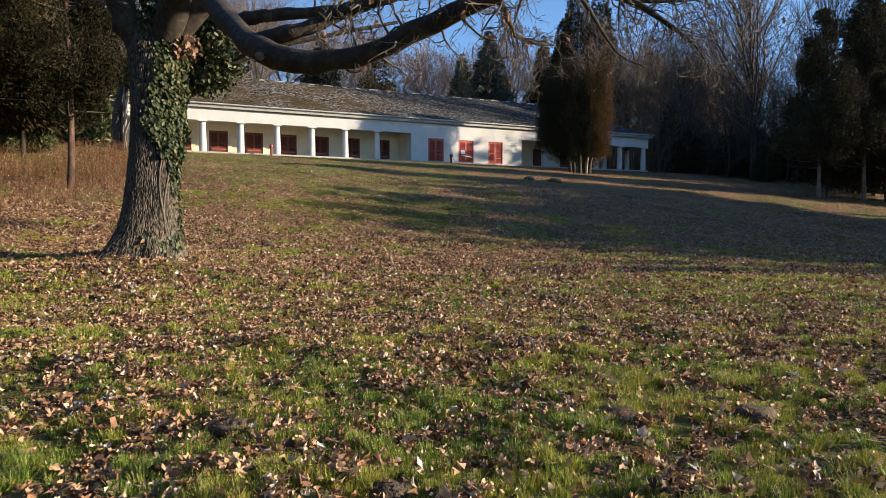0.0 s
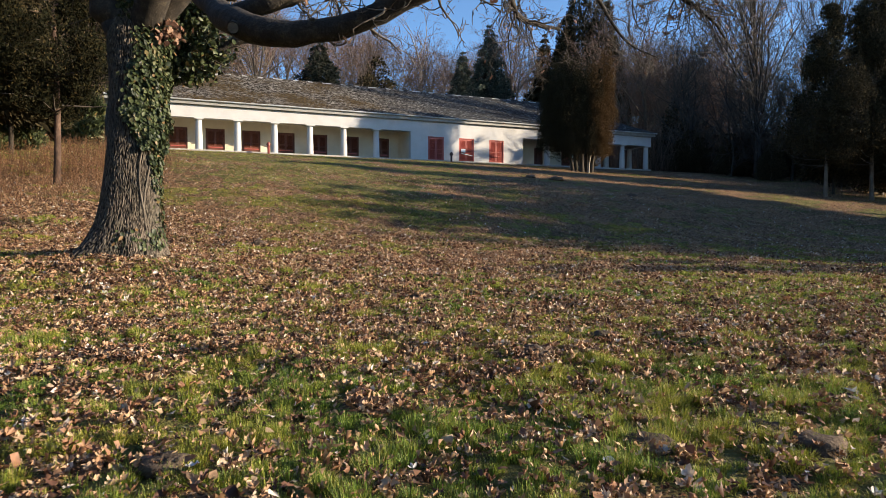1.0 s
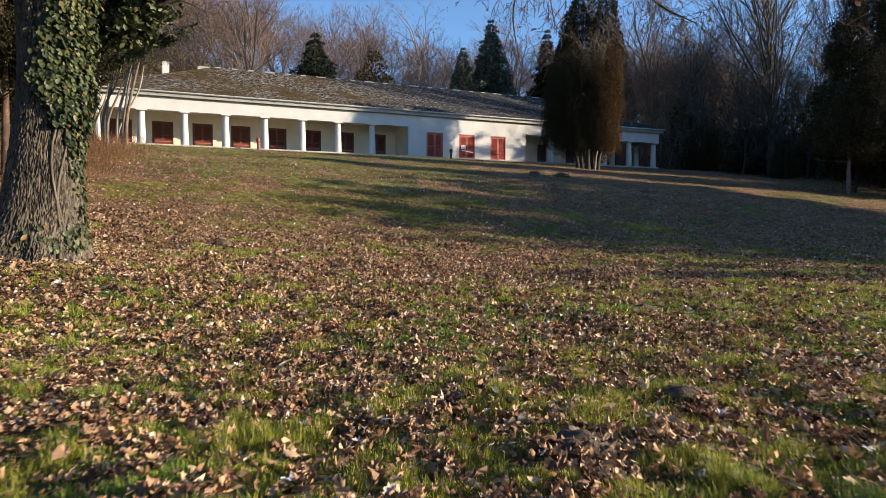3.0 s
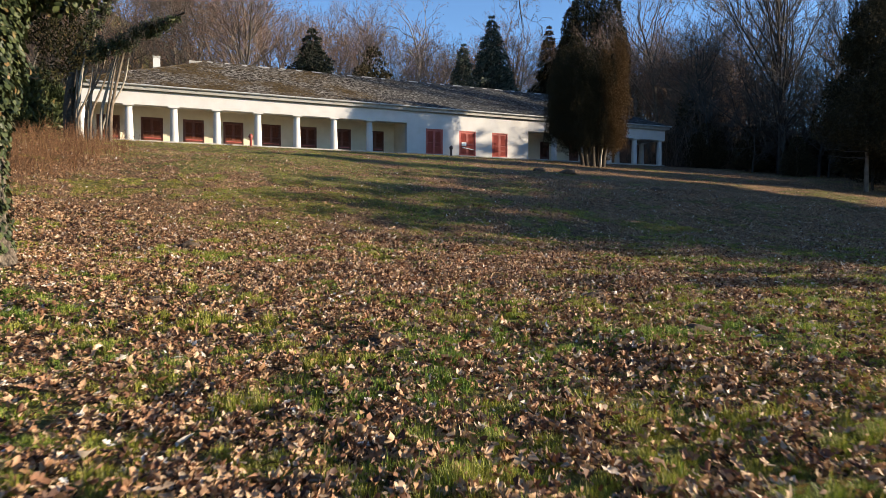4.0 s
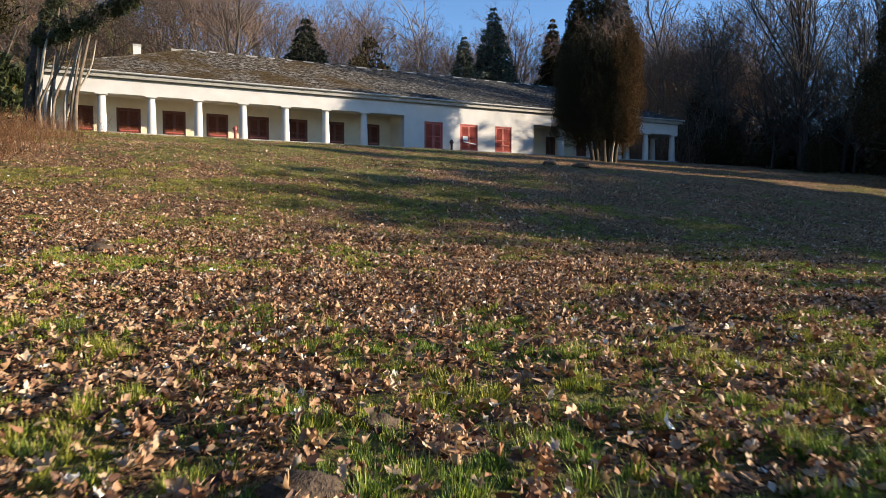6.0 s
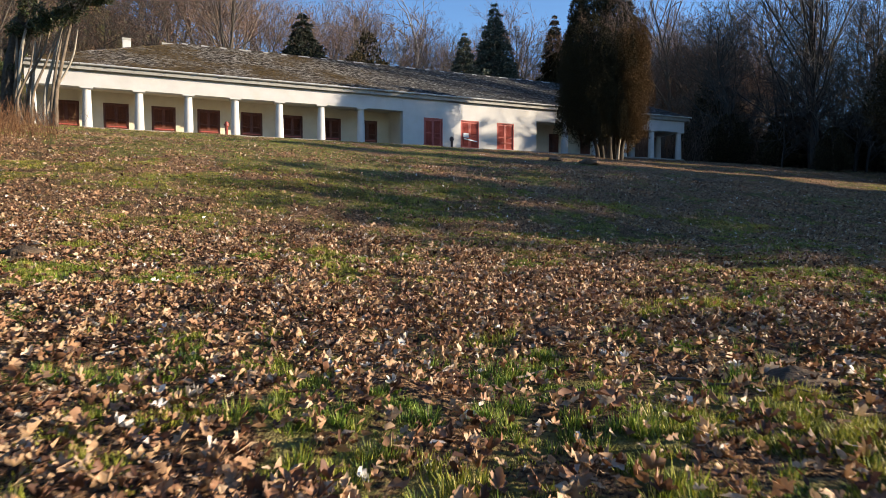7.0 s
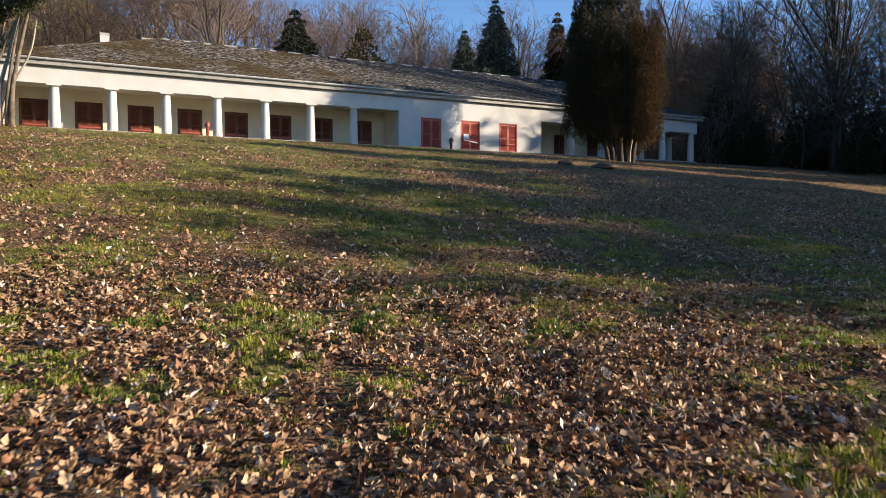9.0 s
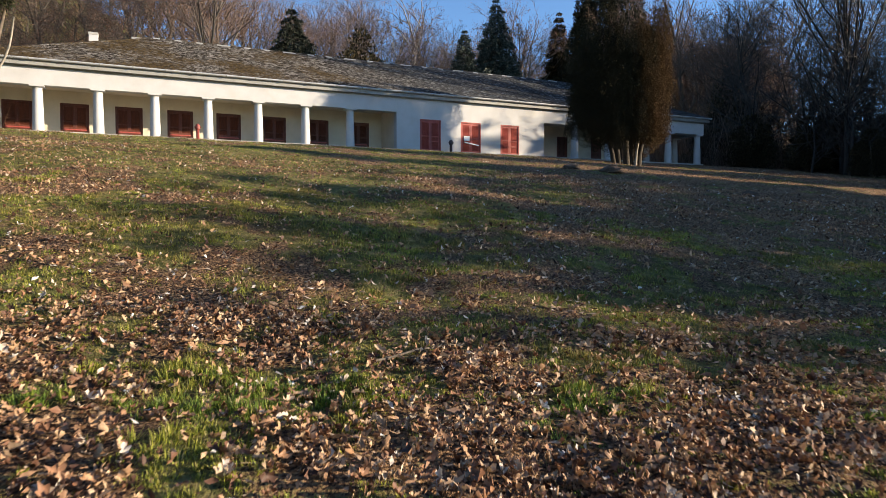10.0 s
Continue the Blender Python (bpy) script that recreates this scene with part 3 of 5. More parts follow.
for a, b in R_DOORS:
    leaf_door(a, b, BACK + 0.06, FLOOR, 8.55, M_RED_SHADED, "shutter", "closed dark red louvred shutters", 0.56)

# eaves, gutter, roof
hpart("soffit", (EAVE_L + 0.1, EAVE_R - 0.1, EAVE_Y + 0.1, FRONT + 0.02, WALL_TOP + 0.02, WALL_TOP + 0.06), M_SOFFIT)
hpart("fascia", (EAVE_L + 0.08, EAVE_R - 0.08, EAVE_Y + 0.06, EAVE_Y + 0.10, WALL_TOP - 0.02, EAVE_Z - 0.02), M_SOFFIT, "grey fascia board")
hpart("cornice", (LEFT - 0.06, RIGHT + 0.06, FRONT - 0.045, FRONT + 0.02, WALL_TOP - 0.07, WALL_TOP + 0.015), M_SOFFIT)
hpart("side_fascia", (EAVE_L + 0.04, EAVE_L + 0.08, EAVE_Y + 0.06, EAVE_B, WALL_TOP - 0.02, EAVE_Z - 0.02), M_SOFFIT)
hpart("side_soffit", (EAVE_L + 0.08, LEFT, FRONT + 0.02, EAVE_B, WALL_TOP + 0.02, WALL_TOP + 0.06), M_SOFFIT)
hpart("side_soffit", (RIGHT, EAVE_R - 0.08, FRONT + 0.02, EAVE_B, WALL_TOP + 0.02, WALL_TOP + 0.06), M_SOFFIT)
hpart("loft_floor", (LEFT + 0.1, RIGHT - 0.1, FRONT + 0.1, REAR - 0.1, WALL_TOP + 0.005, WALL_TOP + 0.05), M_SOFFIT)


def half_pipe(x0, x1, y, z, r):
    a = np.linspace(math.pi * 0.98, math.pi * 2.02, 9)
    prof = np.stack([np.zeros(9), y + r * np.cos(a), z + r * np.sin(a)], -1)
    inn = np.stack([np.zeros(9), y + (r - .008) * np.cos(a), z + (r - .008) * np.sin(a)], -1)[::-1]
    p = np.vstack([prof, inn])
    v = np.vstack([p + (x0, 0, 0), p + (x1, 0, 0)])
    n = len(p)
    return v, np.array([(k, (k + 1) % n, n + (k + 1) % n, n + k) for k in range(n)])


xg = EAVE_L + 0.05
while xg < EAVE_R - 0.1:
    xe = min(xg + 1.52, EAVE_R)
    v, f = half_pipe(xg + 0.012, xe - 0.012, EAVE_Y - 0.045, EAVE_Z + 0.02, 0.09)
    g = at_house(soup("gutter", v, f, M_ZINC, None, "pale zinc half-round gutter length", True))
    part("bracket", box(bmesh.new(), xg - 0.028, xg + 0.028, EAVE_Y - 0.142, EAVE_Y + 0.05, EAVE_Z - 0.078, EAVE_Z + 0.045), M_SOFFIT, g)
    xg += 1.52

A, B = (EAVE_L, EAVE_Y, EAVE_Z), (EAVE_R, EAVE_Y, EAVE_Z)
C, D = (RIDGE_R, RIDGE_Y, RIDGE_Z), (RIDGE_L, RIDGE_Y, RIDGE_Z)
E, F = (EAVE_R, EAVE_B, EAVE_Z), (EAVE_L, EAVE_B, EAVE_Z)
bm = bmesh.new()
vs = [bm.verts.new(Vector(p) - Vector((0, 0, 0.03))) for p in (A, B, C, D, E, F)]
for q in ((0, 1, 2, 3), (1, 4, 2), (4, 5, 3, 2), (5, 0, 3)):
    bm.faces.new([vs[k] for k in q])
at_house(part("roof_deck", bm, M_SLATE))


def slates(name, o, ux, uy, width, rise, inside, cw=0.19, ch=0.14):
    """Overlapping slates on a roof plane: o the eave's corner, ux along the eave, uy up the slope."""
    o, ux, uy = np.array(o, float), np.array(ux, float), np.array(uy, float)
    nz = np.cross(ux, uy)
    if nz[2] < 0:
        nz = -nz
    rng = np.random.default_rng(4)
    vs = []
    for r in range(int(rise / ch)):
        n = int(width / cw) + 2
        xs = (np.arange(n) + (r % 2) * 0.5 - 0.5) * cw
        for x in xs:
            if inside(x + cw / 2, r * ch + ch / 2):
                t = rng.uniform(0.010, 0.018) + .03 * rng.uniform() ** 4
                tilt = rng.uniform(-.006, .006)
                y0, y1 = r * ch - 0.02 + rng.uniform(-.012, .012), r * ch + ch * 1.15
                a, b = x + 0.004, x + cw - 0.004
                row = [(a, y0, 0), (b, y0, 0), (a, y0, t + tilt), (b, y0, t - tilt), (b, y1, 0.006), (a, y1, 0.006)]
                vs.append([o + p[0] * ux + p[1] * uy + p[2] * nz for p in row])
    vs = np.array(vs)
    f = np.array([(0, 1, 3, 2), (2, 3, 4, 5)])[None] + (np.arange(len(vs)) * 6)[:, None, None]
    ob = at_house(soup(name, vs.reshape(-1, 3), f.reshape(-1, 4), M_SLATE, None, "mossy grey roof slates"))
    ob["kind"] = "stuff"


rise = math.hypot(RIDGE_Y - EAVE_Y, RIDGE_Z - EAVE_Z)
up = ((0, RIDGE_Y - EAVE_Y, RIDGE_Z - EAVE_Z) / np.array(rise))
slates("slate_cover", A, (1, 0, 0), up, EAVE_R - EAVE_L, rise, lambda x, y: (RIDGE_L - EAVE_L) * y / rise < x < (EAVE_R - EAVE_L) - (EAVE_R - RIDGE_R) * y / rise)
lrise = math.hypot(RIDGE_L - EAVE_L, RIDGE_Z - EAVE_Z)
lup = np.array((RIDGE_L - EAVE_L, 0, RIDGE_Z - EAVE_Z)) / lrise
slates("slate_cover", A, (0, 1, 0), lup, EAVE_B - EAVE_Y, lrise, lambda x, y: (RIDGE_Y - EAVE_Y) * y / lrise < x < (EAVE_B - EAVE_Y) - (EAVE_B - RIDGE_Y) * y / lrise)


def ridge_caps(p0, p1, name, mat=None):
    p0, p1 = np.array(p0, float), np.array(p1, float)
    n = max(2, int(np.linalg.norm(p1 - p0) / 0.42))
    d = (p1 - p0) / n
    for k in range(n):
        a, b = p0 + d * (k - 0.04), p0 + d * (k + 1.0)
        v, f = tube_arrays([a, (a + b) / 2, b], [0.115, 0.11, 0.10], 8)
        at_house(soup(name, v - (0, 0, 0.045), f, mat if mat and k * 7 % 10 < 4 else M_SLATE, None, "", True))


ridge_caps(D, C, "ridge_tile", M_SOFFIT)
ridge_caps(A, D, "hip_tile")
ridge_caps(B, C, "hip_tile")


def chimney(x, y, z0, z1, w, dpt):
    c = empty("chimney", (x, y, z0), label="square rendered chimney with flat cap on the roof", category="chimney", group="chimneys")
    part("stack", box(bmesh.new(), -w / 2, w / 2, -dpt / 2, dpt / 2, 0, z1 - z0 - 0.16, 0.01), M_PLASTER, c)
    part("cap", box(bmesh.new(), -w / 2 - .025, w / 2 + .025, -dpt / 2 - .025, dpt / 2 + .025, z1 - z0 - 0.16, z1 - z0, 0.015), M_STONE, c)


chimney(1.85, 61.0, 11.2, 14.58, 0.52, 0.52)
chimney(4.62, 58.9, 12.6, 13.98, 0.90, 0.62)


def hydrant(x, y, mat, h, label):
    e = empty("hydrant", (x, y, h1(x, y) - 0.03), label=label, category="hydrant", group="standpipes")
    part("pipe", lathe(bmesh.new(), [(0.13, 0), (0.13, 0.06), (0.085, 0.08), (0.085, h - 0.28)], 14), mat, e, "", True)
    part("head", lathe(bmesh.new(), [(0.12, h - 0.28), (0.125, h - 0.25), (0.115, h - 0.06), (0.07, h - 0.01), (0.03, h + 0.02)], 14), mat, e, "", True)
    bm = bmesh.new()
    bmesh.ops.create_cone(bm, cap_ends=True, segments=10, radius1=0.045, radius2=0.045, depth=0.32, matrix=pose(0, 0, h - 0.17, 0, 90, 0))
    part("outlet", bm, mat, e)


hydrant(7.5, 49.3, M_HYDRANT, 0.92, "faded red iron standpipe on the grass before the columns")
hydrant(22.3, 49.5, M_IRON, 0.88, "dark iron standpipe beside the red doors")


# ------------------------------------------------------------------ trees
def grow(base, heading, length, radius, rng, levels, kids, spread, upright, wobble=0.12, droop=0.0, shrink=0.62, first=0.25):
    """Branches of a bare tree as a list of (level, points, radii)."""
    out = []

    def branch(p, d, ln, r, lev):
        n = 7 if lev == 0 else 5 if lev == 1 else 3
        pts, cur, dd = [p], p.copy(), d.copy()
        for _ in range(n - 1):
            dd = unit(dd + rng.normal(size=3) * wobble + np.array([0, 0, upright - droop * lev]))
            cur = cur + dd * ln / (n - 1)
            pts.append(cur)
        pts = np.array(pts)
        rad = r * np.linspace(1, 0.30 if lev else 0.22, n)
        out.append((lev, pts, rad))
        if lev >= levels:
            return
        for k in range(kids[lev]):
            f = first + (1 - first) * (k + rng.uniform(0, 1)) / kids[lev]
            i = min(int(f * (n - 1)), n - 2)
            g = f * (n - 1) - i
            at = pts[i] * (1 - g) + pts[i + 1] * g
            t = unit(pts[i + 1] - pts[i])
            sd = unit(np.cross(t, rng.normal(size=3)))
            a = radians(spread) * rng.uniform(0.6, 1.35)
            branch(at, t * math.cos(a) + sd * math.sin(a), ln * shrink * rng.uniform(0.65, 1.15) * (1.15 - 0.55 * f), max(rad[i] * 0.58, 0.006), lev + 1)
    branch(np.array(base, float), unit(np.array(heading, float)), length, radius, 0)
    return out


def wood(branches, sides=(9, 6, 4, 3, 3), only=None):
    return join([tube_arrays(p, r, sides[lev]) for lev, p, r in branches if only is None or lev in only])


def slivers(branches, rng):
    """The finest twigs, each a bent sliver that runs to a point."""
    p = np.array([q[1] for q in branches])
    r = np.array([q[2][0] for q in branches])
    n = len(p)
    d = unit(p[:, -1] - p[:, 0])
    sd = unit(np.cross(d, rng.normal(size=(n, 3)))) * np.maximum(r, .010)[:, None]
    m = p[:, p.shape[1] // 2]
    v = np.stack([p[:, 0] - sd, p[:, 0] + sd, m + sd * .8, m - sd * .8, p[:, -1]], 1).reshape(-1, 3)
    f = (np.array([(0, 1, 2), (0, 2, 3), (3, 2, 4)])[None] + (np.arange(n) * 5)[:, None, None]).reshape(-1, 3)
    return v, f


def twig_leaves(branches, lev, n, size, rng):
    tips = [p for l, p, r in branches if l >= lev]
    k = rng.integers(0, len(tips), n)
    pos = np.array([tips[a][rng.integers(1, len(tips[a]))] for a in k]) + rng.normal(size=(n, 3)) * size
    return scatter(BIT, BIT_F, pos, random_dirs(n, rng), random_dirs(n, rng) - (0, 0, .6), size * rng.uniform(.7, 1.3, n), rng, 0.6)


def bare_tree(seed, h, r, spread=42, upright=0.06, kids=(11, 7, 5, 3), levels=3, bark=None, twig=None, leaves=0, first=0.28, shrink=0.55, label="", wobble=0.12):
    rng = np.random.default_rng(seed)
    br = grow((0, 0, -0.3), (rng.uniform(-.06, .06), rng.uniform(-.06, .06), 1), h, r, rng, levels, kids, spread, upright, wobble, 0.0, shrink, first)
    t = empty("bare_tree", label=label, category="tree", group="bare trees on the hillside")
    v, f = wood(br, only=(0,))
    soup("trunk", v, f, bark or M_BRANCH, t, "", True)
    v, f = wood(br, only=(1,))
    soup("branching", v, f, bark or M_BRANCH, t, "", True)["kind"] = "stuff"
    v, f = wood([q for q in br if q[0] == 2], (9, 6, 3))
    tri = np.concatenate([f[:, [0, 1, 2]], f[:, [0, 2, 3]]])
    v2, f2 = slivers([q for q in br if q[0] >= 3], rng)
    v, f = join([(v, tri), (v2, f2)])
    soup("crown", v, f, twig or M_TWIG, t)["kind"] = "stuff"
    if leaves:
        v, f = twig_leaves(br, levels, leaves, 0.16, rng)
        soup("withered_foliage", v, f, M_DEADLEAF, t)["kind"] = "stuff"
    return t


def spruce(seed, h, r, mat, label, bare=0.06, tiers=30, category="conifer", droop=0.30, name="spruce", lift=0.0, dense=1.0, big=1.0, stout=1.0, bark=None):
    """A conifer: a trunk and many drooping boughs with hanging sprays."""
    rng = np.random.default_rng(seed)
    t = empty(name, label=label, category=category)
    pts = np.array([(0, 0, -0.3), (0.05, 0, h * .4), (0, 0.05, h * .75), (0, 0, h)])
    v, f = tube_arrays(spline(pts, 8), np.linspace(h * 0.012 * stout + 0.03, 0.02, 8), 8)
    soup("trunk", v, f, bark or M_BRANCH, t, "", True)
    pos, al, sz, sticks = [], [], [], []
    for k in range(tiers):
        z = h * (bare + (1 - bare) * (k + rng.uniform(0, .6)) / tiers)
        f = (z / h - bare) / (1 - bare)
        rad = r * (1 - f) ** 0.82 * rng.uniform(0.75, 1.12) + 0.12
        nb = int(6 + 9 * (1 - f))
        for b in range(nb):
            a = 2 * math.pi * (b + rng.uniform(0, 1)) / nb
            ln = rad * rng.uniform(0.65, 1.1)
            out = np.array([math.cos(a), math.sin(a), 0.0])
            m = int((10 + ln * 22) * dense)
            g = rng.uniform(0.12, 1, m) ** 0.8
            wid = rng.normal(size=m) * 0.13 * ln * (1.2 - g * .7)
            sd = np.array([-out[1], out[0], 0])
            zz = z + lift * ln * g - droop * ln * g ** 1.6 + 0.10 * ln * np.maximum(g - .75, 0) * 4 * .3 + rng.normal(size=m) * 0.05 * ln
            pos.append(np.stack([out[0] * g * ln + sd[0] * wid, out[1] * g * ln + sd[1] * wid, zz], -1))
            al.append(out[None] + rng.normal(size=(m, 3)) * .45 + (0, 0, -.35 + lift))
            sz.append(rng.uniform(.6, 1.2, m) * (0.17 + 0.16 * ln / (r + .1)) * (h / 14) ** .5)
            sticks.append(tube_arrays([(0, 0, z), tuple(out * ln * .5 + (0, 0, z + (lift - droop * .33) * ln * .5)), tuple(out * ln * .9 + (0, 0, z + (lift - droop * .8) * ln * .9))], [0.035, 0.02, 0.008], 3))
    pos, al, sz = np.concatenate(pos), np.concatenate(al), np.concatenate(sz)
    v, f = scatter(SPRAY, SPRAY_F, pos, random_dirs(len(pos), rng), al, sz * 1.7 * big, rng)
    soup("crown", v, f, mat, t)["kind"] = "stuff"
    v, f = join(sticks)
    soup("boughwork", v, f, M_TWIG_DARK, t)["kind"] = "stuff"
    return t


def columnar(seed, lobes, mat, n, size, name, parent, label=""):
    """Upright sprays over the uneven skin of several tall lobes: rows of x, y, z0, z1, radius."""
    rng = np.random.default_rng(seed)
    pos, al = [], []
    tot = sum((l[3] - l[2]) * l[4] for l in lobes)
    for x, y, z0, z1, r in lobes:
        m = int(n * (z1 - z0) * r / tot)
        f = rng.uniform(0, 1, m)
        a = rng.uniform(0, 2 * math.pi, m)
        lump = 0.62 + 0.46 * vnoise(a * r * 1.3 + 50 * x, f * (z1 - z0), 0.8, seed + 3) + 0.34 * vnoise(a * r * 2 + 9 * x, f * (z1 - z0), 0.32, seed + 4)
        prof = np.minimum(1, (f / 0.16 + .02) ** 0.6) * np.clip(1 - f, 0, 1) ** 0.30 * lump
        rr = r * prof * rng.uniform(0.45, 1.12, m) ** 0.5
        pos.append(np.stack([x + rr * np.cos(a), y + rr * np.sin(a), z0 + f * (z1 - z0)], -1))
        al.append(np.stack([np.cos(a) * .7, np.sin(a) * .7, np.full(m, 1.0)], -1) + rng.normal(size=(m, 3)) * .45)
    pos, al = np.concatenate(pos), np.concatenate(al)
    v, f = scatter(SPRAY, SPRAY_F, pos, random_dirs(len(pos), rng), al, size * rng.uniform(.6, 1.4, len(pos)), rng)
    ob = soup(name, v, f, mat, parent, label)
    ob["kind"] = "stuff"
    return ob


def place(thing, x, y, turn=0.0, scale=1.0, sink=0.1):
    thing.location = (x, y, h1(x, y) - sink)
    thing.rotation_euler = (0, 0, radians(turn))
    thing.scale = (scale,) * 3
    return thing


def again(thing, x, y, turn, scale, sink=0.1):
    c = copy_thing(thing, Matrix.LocRotScale((x, y, h1(x, y) - sink), Euler((0, 0, radians(turn))), None))
    c.scale = (scale,) * 3
    return c


# the old oak
oak = empty("oak", (-0.55, 14.1, h1(-0.55, 14.1)), label="old spreading oak with furrowed trunk and bare limbs", category="tree")
OZ = h1(-0.55, 14.1)


def oak_limb(name, ctrl, sides=12, n=26, label="", mat=None):
    c = np.array(ctrl, float)
    sp = spline(c, n)
    rng = np.random.default_rng(int(abs(c[-1, 0] * 1000)) + 7)
    wob = 1 + 0.07 * rng.normal(size=n)
    p = sp[:, :3] + rng.normal(size=(n, 3)) * sp[:, 3:4] * 0.10
    p[0] = sp[0, :3]
    v, f = tube_arrays(p - np.array([-0.55, 14.1, OZ]), sp[:, 3] * wob, sides)
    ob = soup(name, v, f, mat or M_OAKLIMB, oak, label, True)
    return p, sp[:, 3]


def oak_trunk():
    n, sides = 210, 360
    c = spline(np.array([(-0.64, 13.95, OZ - 0.25, 0.71), (-0.63, 13.98, OZ + 0.15, 0.60), (-0.58, 14.05, OZ + 0.7, 0.500), (-0.52, 14.2, OZ + 1.6, 0.445), (-0.46, 14.4, OZ + 2.6, 0.43), (-0.43, 14.5, OZ + 3.4, 0.46), (-0.42, 14.52, OZ + 4.0, 0.49), (-0.40, 14.52, OZ + 4.5, 0.38)]), n)
    a = np.arange(sides) * 2 * math.pi / sides
    v, ridges = [], []
    for k in range(n):
        z = c[k, 2] - OZ
        flare = math.exp(-max(z + 0.1, 0) / 0.38)
        r = c[k, 3] * (1 + 0.05 * np.cos(3 * a + 1) + flare * (0.16 * np.maximum(0, np.cos(5 * a + 0.6)) + 0.05 * np.cos(9 * a) + 0.42 * np.maximum(0, np.cos(a - 3.5)) ** 5))
        zz = np.full(sides, z)
        warp = 2.4 * vnoise(np.cos(a) * 3 + 7, zz + np.sin(a) * 3, 0.34, 33) + 2.0 * vnoise(np.cos(a) * 5 + 3, zz * 1.4 + np.sin(a) * 5, 0.13, 34)
        u = a * 64 / (2 * math.pi) + warp
        cell = np.floor(u) % 64
        wide = np.abs(u - np.floor(u) - .5) * 2
        groove = sstep(.10, .55, 1 - wide)                        # low in the furrow between two ridges
        cross = np.clip(.25 + .3 + np.abs(vnoise(cell * 7.31, zz + .06 * wide, 0.10, 35) - .5) * 3.2, 0.5, 1)   # breaks across a ridge
        ridge = groove * cross * (.62 + .38 * vnoise(a * 20, zz * 3, .16, 36))
        ridges.append(ridge)
        r = r + 0.034 * ridge - 0.017
        v.append(np.stack([c[k, 0] + 0.55 + r * np.cos(a), c[k, 1] - 14.1 + r * np.sin(a), zz], -1))
    v = np.concatenate(v)
    i, k = np.meshgrid(np.arange(n - 1), np.arange(sides), indexing="ij")
    p, q = i * sides + k, i * sides + (k + 1) % sides
    ob = soup("trunk", v, np.stack([p, q, q + sides, p + sides], -1).reshape(-1, 4), M_BARK, oak, "deeply furrowed grey bark", True)
    at = ob.data.attributes.new("ridge", "FLOAT", "POINT")
    at.data.foreach_set("value", (np.concatenate(ridges) * .72).astype(np.float32))


oak_trunk()
limb_paths = []
# up and away
limb_paths.append(oak_limb("limb", [(-0.50, 14.5, 4.6, .36), (-0.71, 14.51, 5.25, .29), (-0.95, 14.5, 5.75, .26), (-1.28, 14.4, 6.6, .23), (-2.0, 14.8, 9.0, .16), (-3.0, 15.5, 11.5, .06)]))
limb_paths.append(oak_limb("limb", [(-0.32, 14.54, 4.7, .34), (-0.14, 14.6, 5.6, .27), (0.0, 14.67, 6.2, .24), (0.13, 14.9, 7.2, .21), (0.6, 15.6, 9.5, .14), (0.9, 16.2, 12.2, .05)]))
# the low limb that sags towards the path and rises again
limb_paths.append(oak_limb("limb", [(-0.25, 14.3, 5.2, .30), (0.0, 13.6, 5.95, .25), (0.23, 12.36, 5.91, .20), (0.36, 10.95, 5.11, .17), (0.50, 9.65, 4.43, .155), (0.57, 8.28, 3.81, .145), (0.68, 7.39, 3.46, .14), (0.97, 6.98, 3.33, .115), (1.27, 6.73, 3.32, .11), (1.55, 6.5, 3.38, .105), (1.83, 6.27, 3.51, .10), (2.11, 5.93, 3.64, .095), (2.34, 5.61, 3.74, .085), (2.9, 5.2, 3.95, .065), (3.9, 4.9, 4.3, .04)]))
limb_paths.append(oak_limb("limb", [(0.58, 8.15, 3.76, .11), (0.87, 7.7, 3.79, .095), (1.2, 7.56, 3.89, .085), (1.49, 7.44, 4.04, .075), (1.84, 7.17, 4.13, .07), (2.4, 6.9, 4.35, .05)]))
limb_paths.append(oak_limb("limb", [(0.51, 9.6, 4.41, .10), (0.93, 9.24, 4.45, .085), (1.54, 8.86, 4.46, .075), (2.06, 8.52, 4.53, .065), (2.7, 8.2, 4.70, .05)]))
# the ivied limb behind
limb_paths.append(oak_limb("limb", [(-0.2, 14.6, 4.4, .22), (0.14, 15.0, 4.75, .15), (0.56, 14.58, 4.53, .13), (0.9, 14.44, 4.77, .115), (1.3, 14.27, 5.08, .10), (1.79, 14.07, 5.27, .085), (2.6, 13.8, 5.5, .06), (4.4, 13.6, 6.0, .035)]))
# the long high limb whose tips hang over the lawn
limb_paths.append(oak_limb("limb", [(-0.2, 14.4, 5.2, .24), (1.2, 13.2, 6.6, .17), (2.8, 11.4, 6.9, .12), (4.1, 10.0, 6.2, .085), (4.67, 9.58, 5.3, .065), (4.99, 9.75, 5.0, .05), (5.19, 9.88, 4.85, .042), (5.64, 10.0, 4.81, .035), (6.1, 10.1, 4.84, .025)]))
limb_paths.append(oak_limb("limb", [(2.8, 11.4, 6.9, .11), (4.4, 9.4, 6.6, .09), (5.3, 8.3, 5.4, .07), (5.42, 7.79, 4.92, .056), (5.68, 7.45, 4.74, .047), (6.04, 7.27, 4.47, .036), (6.25, 7.17, 4.30, .027), (6.52, 7.15, 4.14, .017), (6.80, 7.12, 3.80, .009)]))
limb_paths.append(oak_limb("limb", [(3.6, 10.8, 6.7, .09), (6.0, 11.6, 7.2, .075), (8.0, 12.2, 6.8, .055), (9.2, 12.6, 6.0, .036), (9.7, 12.6, 5.6, .022), (10.4, 12.4, 5.3, .010)]))
